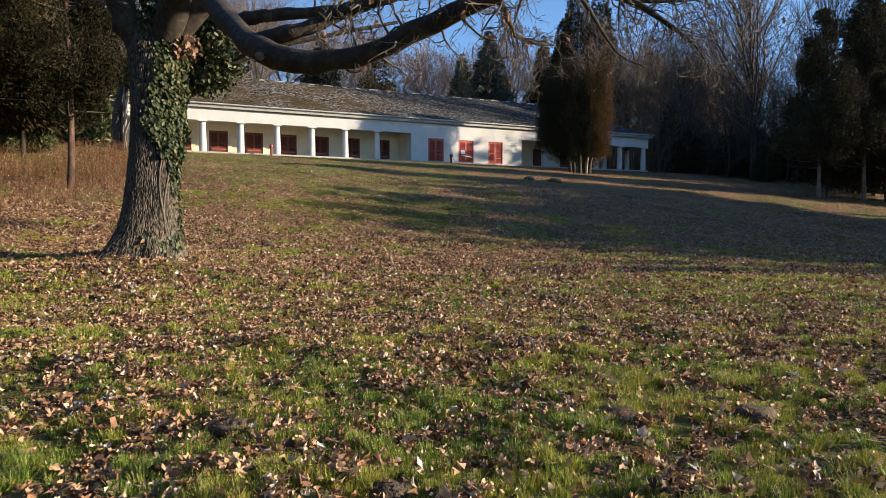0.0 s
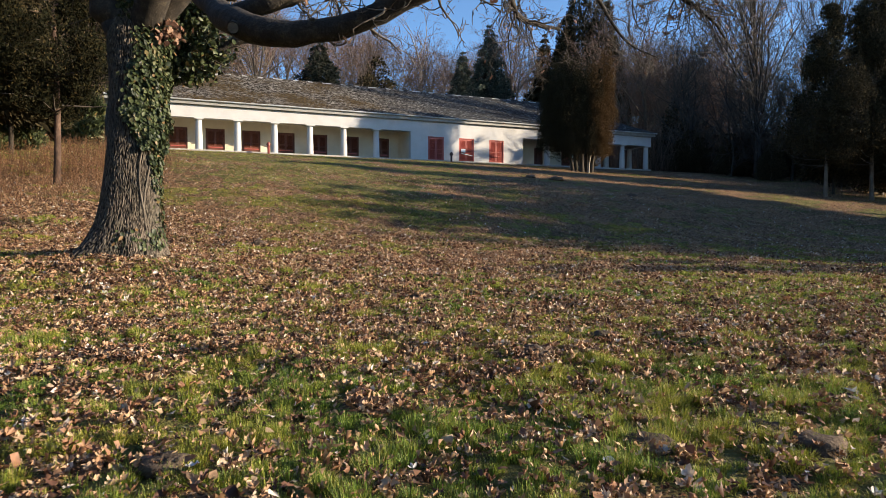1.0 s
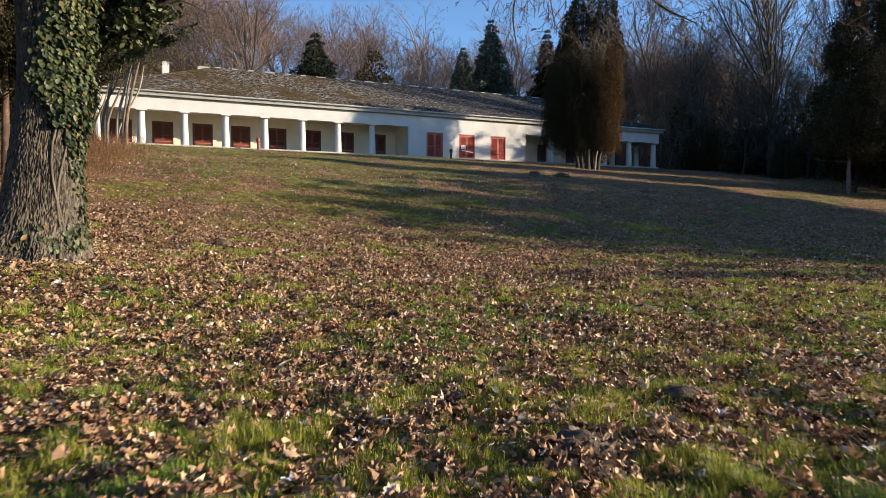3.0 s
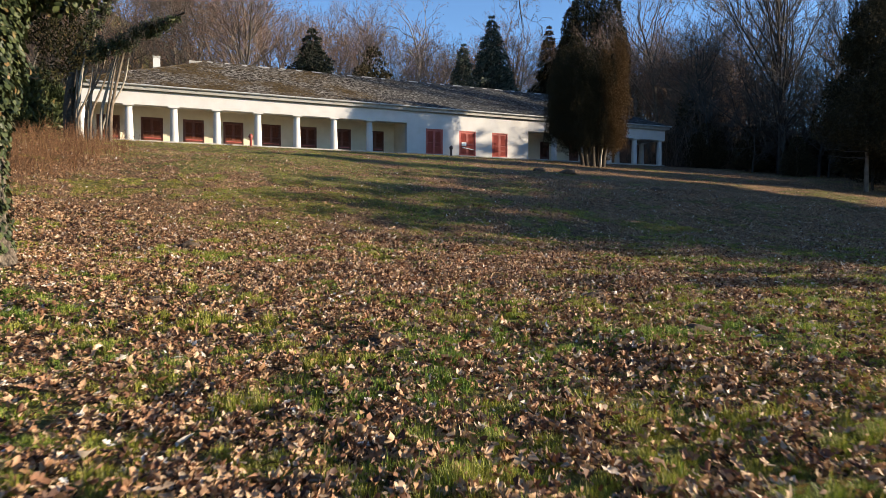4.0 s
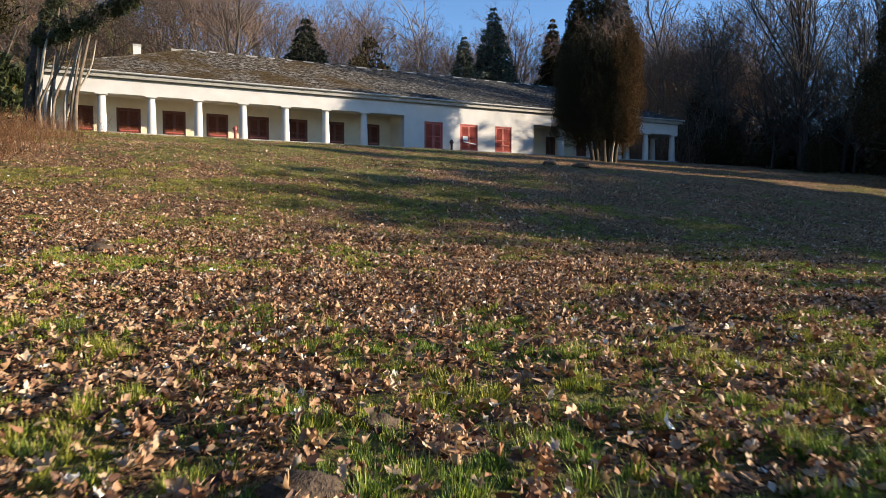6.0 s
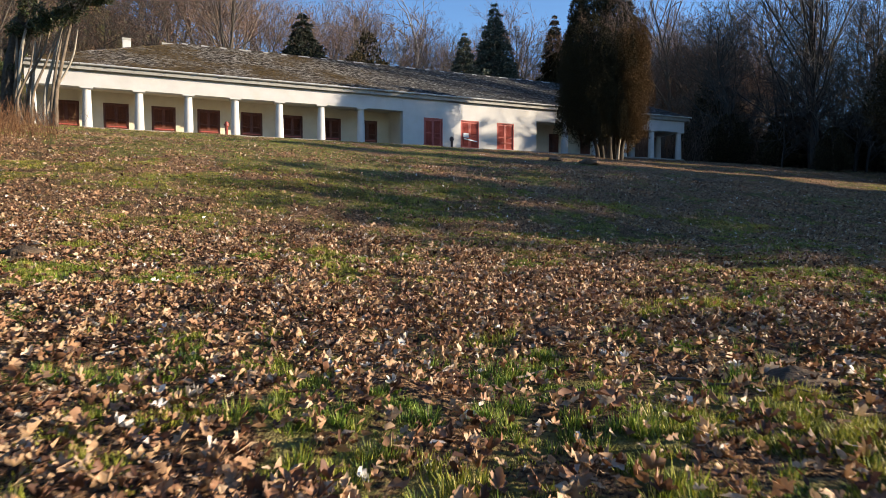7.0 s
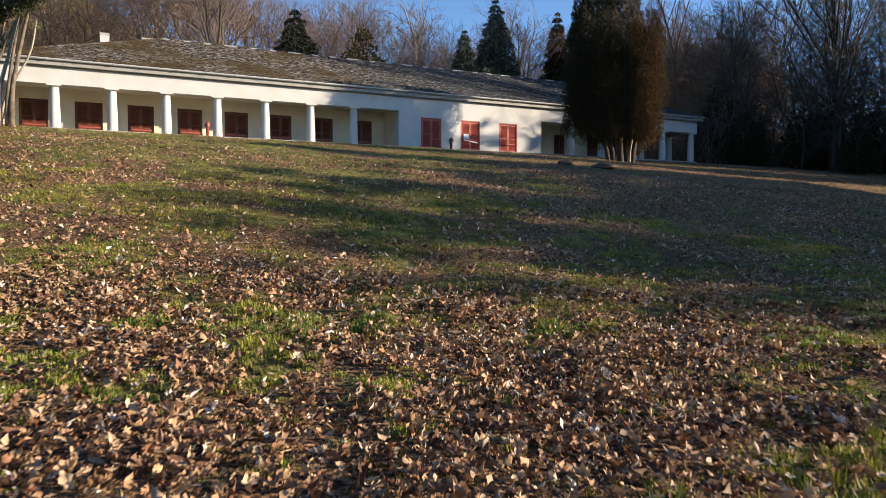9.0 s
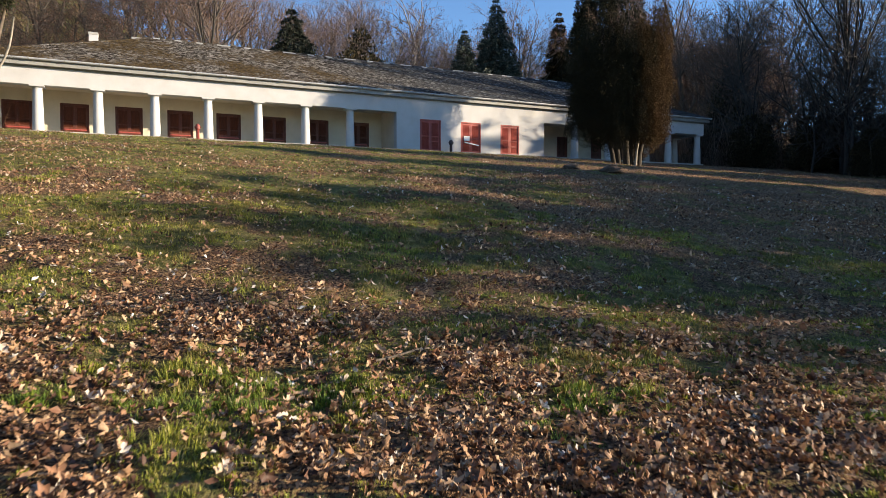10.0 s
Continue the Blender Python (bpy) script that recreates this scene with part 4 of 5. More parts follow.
limb_paths.append(oak_limb("limb", [(5.62, 7.52, 4.77, .035), (6.05, 7.3, 4.76, .03), (6.5, 7.12, 4.80, .022), (7.2, 6.9, 4.95, .012)]))
limb_paths.append(oak_limb("limb", [(6.0, 11.6, 7.2, .06), (8.2, 14.6, 7.9, .045), (9.4, 17.0, 7.8, .03), (9.75, 18.2, 7.2, .018), (10.2, 18.8, 6.4, .009)]))


def oak_twigs():
    rng = np.random.default_rng(21)
    br = []
    for k, (p, r) in enumerate(limb_paths):
        n = (12, 12, 22, 12, 14, 14, 34, 34, 34, 14, 28)[k]
        for _ in range(n):
            lo = 0.55 if k in (2,) else 0.35
            i = int(rng.uniform(lo, .98) * (len(p) - 1))
            d = unit(p[i + 1] - p[i])
            sd = unit(np.cross(d, rng.normal(size=3)))
            hang = -0.06 if k > 5 else 0.03
            ln = rng.uniform(0.35, 1.15) * (1.0 if k > 1 else 1.8) * (.75 if k in (2, 3, 4) else 1)
            br += grow(p[i], d * .8 + sd * .9 + (0, 0, -.25 if k > 5 else .25), ln, max(.007, min(r[i] * .36, .018)), rng, 2, (5, 3), 46, hang, 0.40, 0.02, 0.55, 0.2)
    v, f = join([tube_arrays(p - np.array([-0.55, 14.1, OZ]), np.maximum(r, .0028), (4, 3, 3)[lev]) for lev, p, r in br])
    soup("twigwork", v, f, M_TWIG_OAK, oak, "crooked bare twigs", True)["kind"] = "stuff"
    tips = [p for lev, p, r in br if lev == 2]
    n = 170
    pos = np.array([tips[k][-1] for k in rng.integers(0, len(tips), n)]) - np.array([-0.55, 14.1, OZ])
    v, f = scatter(LOBED, LOBED_F, pos, random_dirs(n, rng), random_dirs(n, rng) - (0, 0, 1.2), rng.uniform(.06, .10, n), rng, 0.8)
    soup("withered_foliage", v, f, M_DEADLEAF, oak, "few withered brown leaves")["kind"] = "stuff"


oak_twigs()
# the sawn stub on the low limb
v, f = tube_arrays(np.array([(0.64, 7.50, 3.50), (0.57, 7.30, 3.42), (0.55, 7.24, 3.40)]) - np.array([-0.55, 14.1, OZ]), [0.085, 0.066, 0.060], 12)
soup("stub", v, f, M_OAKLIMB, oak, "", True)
v, f = tube_arrays(np.array([(0.548, 7.235, 3.40), (0.547, 7.23, 3.399)]) - np.array([-0.55, 14.1, OZ]), [0.050, 0.001], 12)
soup("cut_face", v, f, M_WOUND, oak, "pale sawn wood")


def ivy():
    rng = np.random.default_rng(8)
    root = empty("ivy", (-0.2, 13.7, OZ), label="green ivy climbing the oak trunk, some leaves browned", category="climbing plant")
    n = 15000
    z = rng.uniform(0.1, 5.1, n)
    a = rng.uniform(-2.2, 0.75, n)
    edge = np.interp(z, [1.2, 1.9, 2.1, 2.3, 2.6, 3.2, 3.8, 4.2, 5.0], [-.6, -1.12, -1.4, -1.7, -1.9, -1.78, -1.62, -1.3, -1.5]) + .10 * np.sin(z * 9) + rng.normal(size=n) * .10
    thick = np.where(z < 1.9, .20 * (a > -.9) + .05 + .35 * sstep(.5, .1, z) + .5 * sstep(1.3, 1.9, z) * (a > -.75), 1.0)
    keep = (rng.uniform(0, 1, n) < thick * (0.50 + 0.9 * vnoise(a * 0.6, z, 0.45, 44))) & ((a > edge) | (z < .5))
    z, a = z[keep], a[keep]
    n = len(z)
    r = np.interp(z, [0, .3, .8, 1.6, 3.4], [.62, .55, .49, .44, .45]) + 0.05 * np.maximum(z - 3.4, 0) + rng.uniform(0.02, 0.19, n) * (0.4 + vnoise(a, z, 0.35, 45)) * np.where(z < 1.9, .45, 1)
    cx = np.interp(z, [0, 1.6, 2.6, 3.4, 5], [-.6, -.52, -.45, -.42, -.4])
    cy = np.interp(z, [0, 1.6, 2.6, 3.4, 5], [14.0, 14.2, 14.4, 14.55, 14.6])
    pos = np.stack([cx + r * np.cos(a) + .2, cy + r * np.sin(a) - 13.7, z], -1)
    out = np.stack([np.cos(a), np.sin(a), np.zeros(n)], -1)
    side = unit(np.cross(out, (0, 0, 1.0)) + rng.normal(size=(n, 3)) * .35)
    down = np.stack([np.zeros(n), np.zeros(n), -np.ones(n)], -1) + out * rng.uniform(.1, .9, n)[:, None] + rng.normal(size=(n, 3)) * .25
    v1 = scatter(PLAIN * (1.25, 1, 1), PLAIN_F, pos, side, down, rng.uniform(.055, .115, n), rng, 0.3)
    # thick ivy in the crotch and along the limb behind
    m = 2600
    p, rr = limb_paths[5]
    i = (rng.uniform(0.0, .60, m) ** 1.3 * (len(p) - 1)).astype(int)
    pos = p[i] + random_dirs(m, rng) * (rr[i] + rng.uniform(.02, .30, m))[:, None] + (0, 0, .05) - np.array([-0.2, 13.7, OZ])
    v2 = scatter(PLAIN * (1.25, 1, 1), PLAIN_F, pos, random_dirs(m, rng), random_dirs(m, rng) - (0, 0, .8), rng.uniform(.07, .13, m), rng, 0.3)
    # the dark mass behind the fork
    m = 2600
    hub = np.array([(.25, 14.75, 5.2), (.55, 14.8, 5.55), (.75, 14.6, 5.25), (.45, 14.7, 6.0), (.9, 14.7, 5.75), (-.45, 14.35, 5.5), (-.40, 14.4, 6.1)])[rng.integers(0, 7, m)]
    pos = hub + random_dirs(m, rng) * (.36 * rng.uniform(0, 1, m) ** .4)[:, None] - np.array([-0.2, 13.7, OZ])
    v3 = scatter(PLAIN * (1.25, 1, 1), PLAIN_F, pos, random_dirs(m, rng), random_dirs(m, rng) - (0, 0, .8), rng.uniform(.07, .13, m), rng, 0.3)
    v, f = join([v1, v2, v3])
    soup("foliage", v, f, M_IVY, root)["kind"] = "stuff"
    m = 90
    pos = np.array([.12, 14.02, 5.08]) + rng.normal(size=(m, 3)) * (.13, .06, .12) - np.array([-0.2, 13.7, OZ])
    v, f = scatter(PLAIN * (1.25, 1, 1), PLAIN_F, pos, random_dirs(m, rng), random_dirs(m, rng) - (0, 0, 1.2), rng.uniform(.08, .14, m), rng, 0.5)
    soup("withered_foliage", v, f, M_DEADLEAF, root, "bunch of dead orange-brown ivy leaves")["kind"] = "stuff"
    stems = []
    for k in range(9):
        a0 = rng.uniform(-1.1, 0.1)
        zz = np.linspace(0.0, 3.6, 14)
        aa = a0 + 0.25 * np.sin(zz * 2 + k)
        rad = np.interp(zz, [0, .3, .8, 1.6], [.64, .56, .50, .455])
        q = np.stack([np.interp(zz, [0, 1.6, 2.6, 3.4], [-.6, -.52, -.45, -.42]) + rad * np.cos(aa) + .2, np.interp(zz, [0, 1.6, 2.6, 3.4], [14.0, 14.2, 14.4, 14.55]) + rad * np.sin(aa) - 13.7, zz], -1)
        stems.append(tube_arrays(q, np.linspace(.022, .010, 14), 5))
    v, f = join(stems)
    soup("stemwork", v, f, M_BRANCH, root, "", True)["kind"] = "stuff"


ivy()

# the thuja clump before the house
def thuja():
    """A crown of many upright flame-shaped clumps round a few stems; one side has browned."""
    x, y = 31.0, 43.2
    t = empty("thuja", (x, y, h1(x, y) - 0.1), label="tall multi-stemmed thuja, dark green with a browned side", category="conifer")
    rng = np.random.default_rng(3)

    def turned(s, q):
        return .913 * s + .408 * q, -.408 * s + .913 * q
    low = lambda s: float(np.interp(s, [-2.9, -2.4, -1.6, -.6, .2, 1.2, 2.0, 2.7], [2.5, 1.75, 1.35, 1.0, 1.1, 1.05, 1.05, 1.5]))
    top = lambda s: float(np.interp(s, [-2.9, -2.4, -1.4, -.2, .6, 1.2, 1.8, 2.3, 2.8], [7.6, 8.3, 9.1, 9.4, 9.0, 8.6, 9.9, 9.5, 8.4]))
    green, brown, cores = [], [], []
    for k in range(390):
        s = rng.uniform(-2.75, 2.50)
        deep = 1.9 * math.sqrt(max(0, 1 - (s / 2.9) ** 2)) * rng.uniform(.45, 1.0) * (-1 if rng.uniform() < .66 else 1)
        h, r = rng.uniform(.9, 2.6), rng.uniform(.26, .58)
        out = 1.16 if k % 9 == 0 else 1.0
        deep, h = deep * out, h * rng.uniform(.8, 1.25)
        z0 = low(s) - .5 * (k % 7 == 0) + (top(s) * rng.uniform(.90, 1.03) - low(s) - h) * rng.uniform(0, 1 if k < 300 else .07) ** .9
        a, b = turned(s * out - .58, deep)
        (brown if s > .95 + rng.normal() * .30 and (deep < .6 or s > 1.6) else green).append((a, b, z0, z0 + h, r))
    columnar(5, green, M_THUJA, 165000, 0.080, "green_crown", t, "dark green foliage")
    columnar(6, brown, M_THUJA_BROWN, 105000, 0.075, "brown_crown", t, "browned dry foliage")
    # solid dark tubes that stand for the shade between the clumps
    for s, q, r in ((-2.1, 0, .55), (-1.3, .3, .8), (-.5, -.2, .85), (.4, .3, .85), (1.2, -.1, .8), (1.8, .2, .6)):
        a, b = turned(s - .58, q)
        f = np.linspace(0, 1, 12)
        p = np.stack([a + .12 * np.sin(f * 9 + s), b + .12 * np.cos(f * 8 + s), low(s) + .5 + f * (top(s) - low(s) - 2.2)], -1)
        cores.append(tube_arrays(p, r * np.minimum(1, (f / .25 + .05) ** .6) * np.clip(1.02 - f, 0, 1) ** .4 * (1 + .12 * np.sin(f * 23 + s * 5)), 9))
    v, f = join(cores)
    soup("dark_core", v, f, M_CORE, t, "", True)
    for k, (s, q, lean, rad) in enumerate(((-0.9, .4, -.5, .13), (-0.5, .5, -.2, .16), (-0.1, -.2, .1, .17), (0.6, -.2, .45, .07), (1.0, .4, .5, .15), (0.5, .7, .1, .12))):
        a, b = turned(s - .2, q)
        v, f = tube_arrays([(a * .75, b * .75, 0), (a * .85, b * .85, .8), (a + lean * .3, b, 1.9), (a + lean * .6, b, 4.2)], [rad * 1.3, rad, rad * .8, rad * .4], 8)
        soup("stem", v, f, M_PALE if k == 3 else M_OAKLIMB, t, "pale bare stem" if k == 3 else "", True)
    return t


thuja()


def clump_conifer(seed, h, r, bare, mat, n, size, label, bark, thick, name="conifer"):
    """A soft-needled conifer: a bare lower trunk under a crown of many upright clumps."""
    rng = np.random.default_rng(seed)
    t = empty(name, label=label, category="conifer")
    boughs = [(rng.uniform(0, 1) ** 1.1, rng.uniform(0, 2 * math.pi), rng.uniform(.6, 1.3)) for k in range(44)]
    lobes = []
    for k in range(300):
        f, a, reach = boughs[k % 44]
        f, a = float(np.clip(f + rng.normal() * .03, 0, .99)), a + rng.normal() * .25
        wide = r * min(1.0, (f / .12 + .35)) * (1 - f) ** .62 * reach * rng.uniform(.25, 1.0) + .1
        z, tall = bare + f * (h - bare), rng.uniform(.8, 2.0) * (1 - .3 * f)
        lobes.append((wide * math.cos(a), wide * math.sin(a), z - .45 * tall, min(z + .55 * tall, h + .2), rng.uniform(.32, .62) * (1.1 - .45 * f)))
    columnar(seed + 1, lobes, mat, n, size, "crown", t)
    v, f = tube_arrays(spline([(0, 0, -.3), (.06, .03, bare), (-.04, .05, h * .55), (0, 0, h * .93)], 12), np.linspace(thick, .02, 12), 9)
    soup("trunk", v, f, bark, t, "", True)
    sticks = []
    for k in range(70):
        f = rng.uniform(-.08, .9)
        a, ln = rng.uniform(0, 2 * math.pi), r * (1 - max(f, 0)) ** .6 * rng.uniform(.4, .9)
        z = bare + f * (h - bare)
        sticks.append(tube_arrays([(0, 0, z), (ln * .5 * math.cos(a), ln * .5 * math.sin(a), z + .05), (ln * math.cos(a), ln * math.sin(a), z + rng.uniform(-.1, .4))], [.035, .02, .006], 4))
    v, f = join(sticks)
    soup("boughwork", v, f, M_TWIG_DARK, t)["kind"] = "stuff"
    return t


# conifers behind the house, and the dark ones beside the lawn
FIR = "tall blue-green spruce with drooping boughs behind the house"
for seed, x, y, top, r, mat, label in ((11, 43.66, 82.95, 29.6, 5.8, M_SPRUCE, FIR), (12, 39.25, 82.6, 25.3, 4.7, M_SPRUCE, "smaller blue-green spruce behind the house"),
                                       (13, 54.5, 85.5, 30.3, 4.4, M_CONIFER, "slender dark spruce behind the thuja"), (14, 17.6, 76.0, 23.0, 6.4, M_FIR, "broad dark spruce on the hillside"),
                                       (19, 41.6, 84.5, 20.5, 3.4, M_CONIFER, "low dark spruce between two taller ones")):
    place(spruce(seed, top - h1(x, y) + .1, r, mat, label, droop=.42, tiers=34, dense=1.6, big=.95), x, y, seed * 40)


def tall_columns():
    """Dark conifers that stand close together, taller than the rest."""
    for seed, s, q, top, r in ((22, 16.6, 92, 30.0, 2.4), (23, 18.6, 93, 36.5, 3.0), (24, 21.6, 92, 34.5, 2.7), (25, 23.4, 93.5, 28.0, 2.3)):
        x, y = .408 * q + .913 * s, .913 * q - .408 * s
        z = h1(x, y) - .1
        t = empty("conifer", (x, y, z), label="tall dark columnar conifer behind the pavilion", category="conifer", group="columnar conifers behind the pavilion")
        h = top - z
        columnar(seed, [(0, 0, .6, h, r * .8), (.4, .3, .5, h * .9, r), (-.5, .2, .5, h * .8, r * 1.05), (.1, -.5, .5, h * .7, r * 1.1)], M_CONIFER, 24000, .36, "crown", t)
        v, f = tube_arrays([(0, 0, 0), (0, 0, h * .5), (0, 0, h * .9)], [.25, .16, .04], 7)
        soup("trunk", v, f, M_OAKLIMB, t, "", True)


tall_columns()
YEW = "dark spreading yew at the lawn's shaded edge"
edge_fir = clump_conifer(16, 11.4, 2.5, 2.5, M_CONIFER, 76000, .115, "dark ragged conifer with a bare lit trunk beside the lawn", M_STEM, .13)
place(edge_fir, 39.13, 28.74, 0, 1.05)
again(edge_fir, .408 * 42.5 + .913 * 27.2, .913 * 42.5 - .408 * 27.2, 70, 1.2)
plain_fir = spruce(27, 11.6, 2.7, M_CONIFER, "dark ragged conifer among others beside the lawn", bare=0.16, tiers=28, droop=0.20, lift=0.10, name="conifer", dense=1.0, big=.80, stout=.6, bark=M_OAKLIMB)
place(plain_fir, .408 * 43.6 + .913 * 29.4, .913 * 43.6 - .408 * 29.4, 130)
for q, s, turn, sc in ((45.0, 26.2, 260, .8), (44.0, 32.0, 200, 1.15), (42.2, 34.5, 20, 1.1)):
    again(plain_fir, .408 * q + .913 * s, .913 * q - .408 * s, turn, sc)


def bush_tree(seed, h, r, n, mat, label, name="yew"):
    """A broad evergreen: a short trunk under many round-topped lobes of fine sprays."""
    rng = np.random.default_rng(seed)
    t = empty(name, label=label, category="evergreen")
    lobes = [(0, 0, h * .12, h, r * .62)]
    for k in range(8):
        a, f = 2 * math.pi * k / 8 + rng.uniform(-.3, .3), rng.uniform(.45, .85)
        lobes.append((r * .55 * math.cos(a), r * .55 * math.sin(a), h * rng.uniform(.03, .12), h * f, r * rng.uniform(.38, .52)))
    columnar(seed + 1, lobes, mat, n, .34, "crown", t)
    v, f = tube_arrays([(0, 0, -.3), (.1, 0, h * .3), (0, .1, h * .7)], [r * .09, r * .07, .04], 8)
    soup("trunk", v, f, M_BRANCH, t, "", True)
    return t


dome = bush_tree(15, 11.2, 2.9, 9000, M_CONIFER, "reddish brown rounded conifer behind the roof", "cypress")
place(dome, 22.5, 69.5, 0)
ivy_bush = bush_tree(61, 3.6, 1.5, 6000, M_IVY, "dark green ivied shrub among the bare stems", "shrub")
place(ivy_bush, -4.17, 46.34)
again(ivy_bush, -6.37, 47.84, 80, 1.2)
for x, y, turn, sc in ((-5.5, 35.3, 20, .55), (-6.7, 34.0, 150, .5)):
    again(ivy_bush, x, y, turn, sc)
yew = bush_tree(50, 8.0, 3.4, 9000, M_CONIFER, YEW)
for k, (q, s, turn, sc) in enumerate(((76.0, 27.0, 30, 1.15), (66, 24.4, 100, .55), (63, 29.0, 40, .62), (62, 33.0, 80, .6), (60, 36.0, 160, .5), (66, 31.0, 220, .55), (68.5, 36.0, 10, .62), (63, 39.0, 75, .52), (70, 41.0, 115, .7), (65, 45.5, 190, .75),
                                      (75, 29.0, 140, .8), (61.6, 26.4, 200, .50), (56.2, 27.6, 70, .40), (57.0, 33.6, 250, .46), (55.4, 37.5, 20, .5), (48.0, 31.5, 90, .6), (51.0, 31.0, 10, .62))):
    x, y = .408 * q + .913 * s, .913 * q - .408 * s
    if k == 0:
        place(yew, x, y, turn, sc)
    else:
        again(yew, x, y, turn, sc)
# beyond the lawn's open side: what throws the long shade over it
shade_tree = spruce(18, 10.0, 2.8, M_CONIFER, "dark spruce in the row beside the lawn", tiers=20, bare=0.12, dense=.28, big=1.9)
SHADE = [(11.8, 34, 8.3), (13.4, 34, 8.2), (15.2, 36, 8.3), (17.0, 35, 10.2), (18.8, 37, 11.5), (20.8, 35, 11.8), (22.8, 37, 12.8), (24.8, 35, 12.5), (26.8, 37, 12.4), (28.9, 35, 12.4), (31.0, 37, 13.4), (19.8, 42, 13.2), (24.0, 42, 14.2), (28.0, 42, 14.1), (60.2, 46, 17.6), (62.0, 48, 20.6), (63.8, 46, 21.6), (65.6, 48, 22.6), (67.4, 46, 22.6), (69.5, 48, 23.1), (72.5, 47, 23.1), (61.4, 53, 21.1), (63.4, 54, 23.1), (65.4, 53, 24.1), (67.6, 54, 25.1), (70.6, 53, 25.1), (52.5, 40, 14.1), (55.2, 40, 12.9), (55.9, 41, 12.3)]
for k, (q, s, tall) in enumerate(SHADE):
    x, y = .408 * q + .913 * s, .913 * q - .408 * s
    if k == 0:
        place(shade_tree, x, y, 0, tall / 10)
    else:
        again(shade_tree, x, y, q * 50, tall / 10)
high_fir = clump_conifer(63, 14.0, 2.7, 6.6, M_CONIFER, 16000, .26, "dark conifer with a high crown on a bare trunk", M_STEM, .20)
for k, (q, s, turn, sc) in enumerate(((32.6, 36.0, 0, .80), (34.2, 38.5, 100, 1.12))):
    x, y = .408 * q + .913 * s, .913 * q - .408 * s
    if k == 0:
        place(high_fir, x, y, turn, sc)
    else:
        again(high_fir, x, y, turn, sc)
# dark conifers on the other side
pine = clump_conifer(17, 13.0, 2.6, 2.9, M_PINE, 100000, .105, "dark conifer with a bare lower trunk among brush", M_PINEBARK, .125)
place(pine, -3.1, 25.7)
again(pine, -6.3, 25.6, 60, 1.05)
for x, y, turn, sc in ((-6.0, 29.5, 140, 1.1), (-9.5, 27.5, 210, 1.2), (-5.6, 33.0, 20, .85)):
    again(plain_fir, x, y, turn, sc)

# unseen woods beside and behind the walk's start, added to block skylight
for x, y, turn, sc in ((-13.5, 22, 10, 1.3), (-11.5, 17, 90, 1.1), (-14.5, 13, 170, 1.4), (-11, 9, 250, 1.2), (-13.5, 4, 330, 1.4), (-10.5, 0, 50, 1.2), (-13, -5, 130, 1.4), (-10, -9, 210, 1.2), (-13, -14, 290, 1.4), (-17, 9, 20, 1.6), (-17, -2, 200, 1.6), (-9, -17, 100, 1.3)):
    again(plain_fir, x, y, turn, sc)

# bare trees on the hill and behind the shaded edge
kinds = [
    bare_tree(31, 15, 0.22, 38, 0.05, (14, 10, 9), 3, None, M_TWIG, 500, label="bare grey-brown tree on the wooded hillside"),
    bare_tree(32, 17, 0.20, 34, 0.08, (14, 9, 9), 3, M_STEM, M_TWIG, 800, label="tan-barked tree with a few withered leaves"),
    bare_tree(33, 13, 0.20, 46, 0.03, (14, 10, 9), 3, None, M_TWIG, 1300, label="bare tree with reddish withered leaves on the hillside"),
    bare_tree(34, 16, 0.22, 34, 0.08, (15, 9, 9), 3, M_STEM, M_TWIG, label="slender tan-barked tree on the wooded hillside"),
    bare_tree(35, 11, 0.15, 50, 0.02, (13, 9, 8), 3, None, M_TWIG, 1800, label="low tree full of withered reddish leaves"),
]
poplar = bare_tree(36, 25, 0.17, 27, 0.15, (38, 14, 8), 3, M_POPLAR, M_TWIG_DARK, first=0.22, shrink=0.55, label="big bare poplar with crowded upright branches", wobble=0.08)
place(poplar, 49.04, 42.32)
again(poplar, 70.0, 50.0, 200, 0.95)
thicket = bare_tree(38, 10, 0.13, 48, 0.05, (17, 11, 9), 3, M_POPLAR, M_TWIG_DARK, 120, first=0.10, label="dense dark leafless tree at the shaded edge")
for k, (q, s, turn, sc) in enumerate(((62.5, 26.5, 0, 1.1), (59.5, 28.5, 60, .95), (58.5, 33.0, 200, .9), (62.5, 34.8, 20, 1.2), (60, 37.0, 300, 1.0), (64, 39.5, 150, .85), (66.0, 29.5, 240, 1.3), (70, 26.0, 15, 1.3), (57.5, 30.8, 330, .75), (66.5, 25.0, 75, 1.2), (63.5, 32.4, 45, 1.0), (65.5, 36.6, 105, 1.3), (71, 37.5, 165, 1.2), (62, 42.0, 225, .8), (68, 43.5, 285, .9),
                                      (59.5, 25.6, 345, .62), (57.6, 27.2, 33, 1.15), (60.2, 28.2, 200, 1.35), (58.2, 30.4, 280, 1.2), (56.5, 35.5, 25, .8), (59, 40.5, 85, .95), (64, 47.0, 145, .8), (73, 45.0, 205, .9))):
    x, y = .408 * q + .913 * s, .913 * q - .408 * s
    if k == 0:
        place(thicket, x, y, turn, sc)
    else:
        again(thicket, x, y, turn, sc)
rng = np.random.default_rng(77)
first_use = set()
spots = []
for row, (y, step) in enumerate(((70, 4.6), (75, 4.2), (81, 4.2), (88, 4.2), (95, 4.4), (103, 4.8), (113, 5.0), (125, 6.0), (140, 7.0))):
    x = -30 - row * 4
    while x < 74 + row * 9:
        spots.append((x + rng.uniform(-2, 2), y + rng.uniform(-2.5, 2.5), rng.uniform(.72, 1.12)))
        x += step * (1.0 if x < 45 else 1.35) * rng.uniform(.7, 1.35)
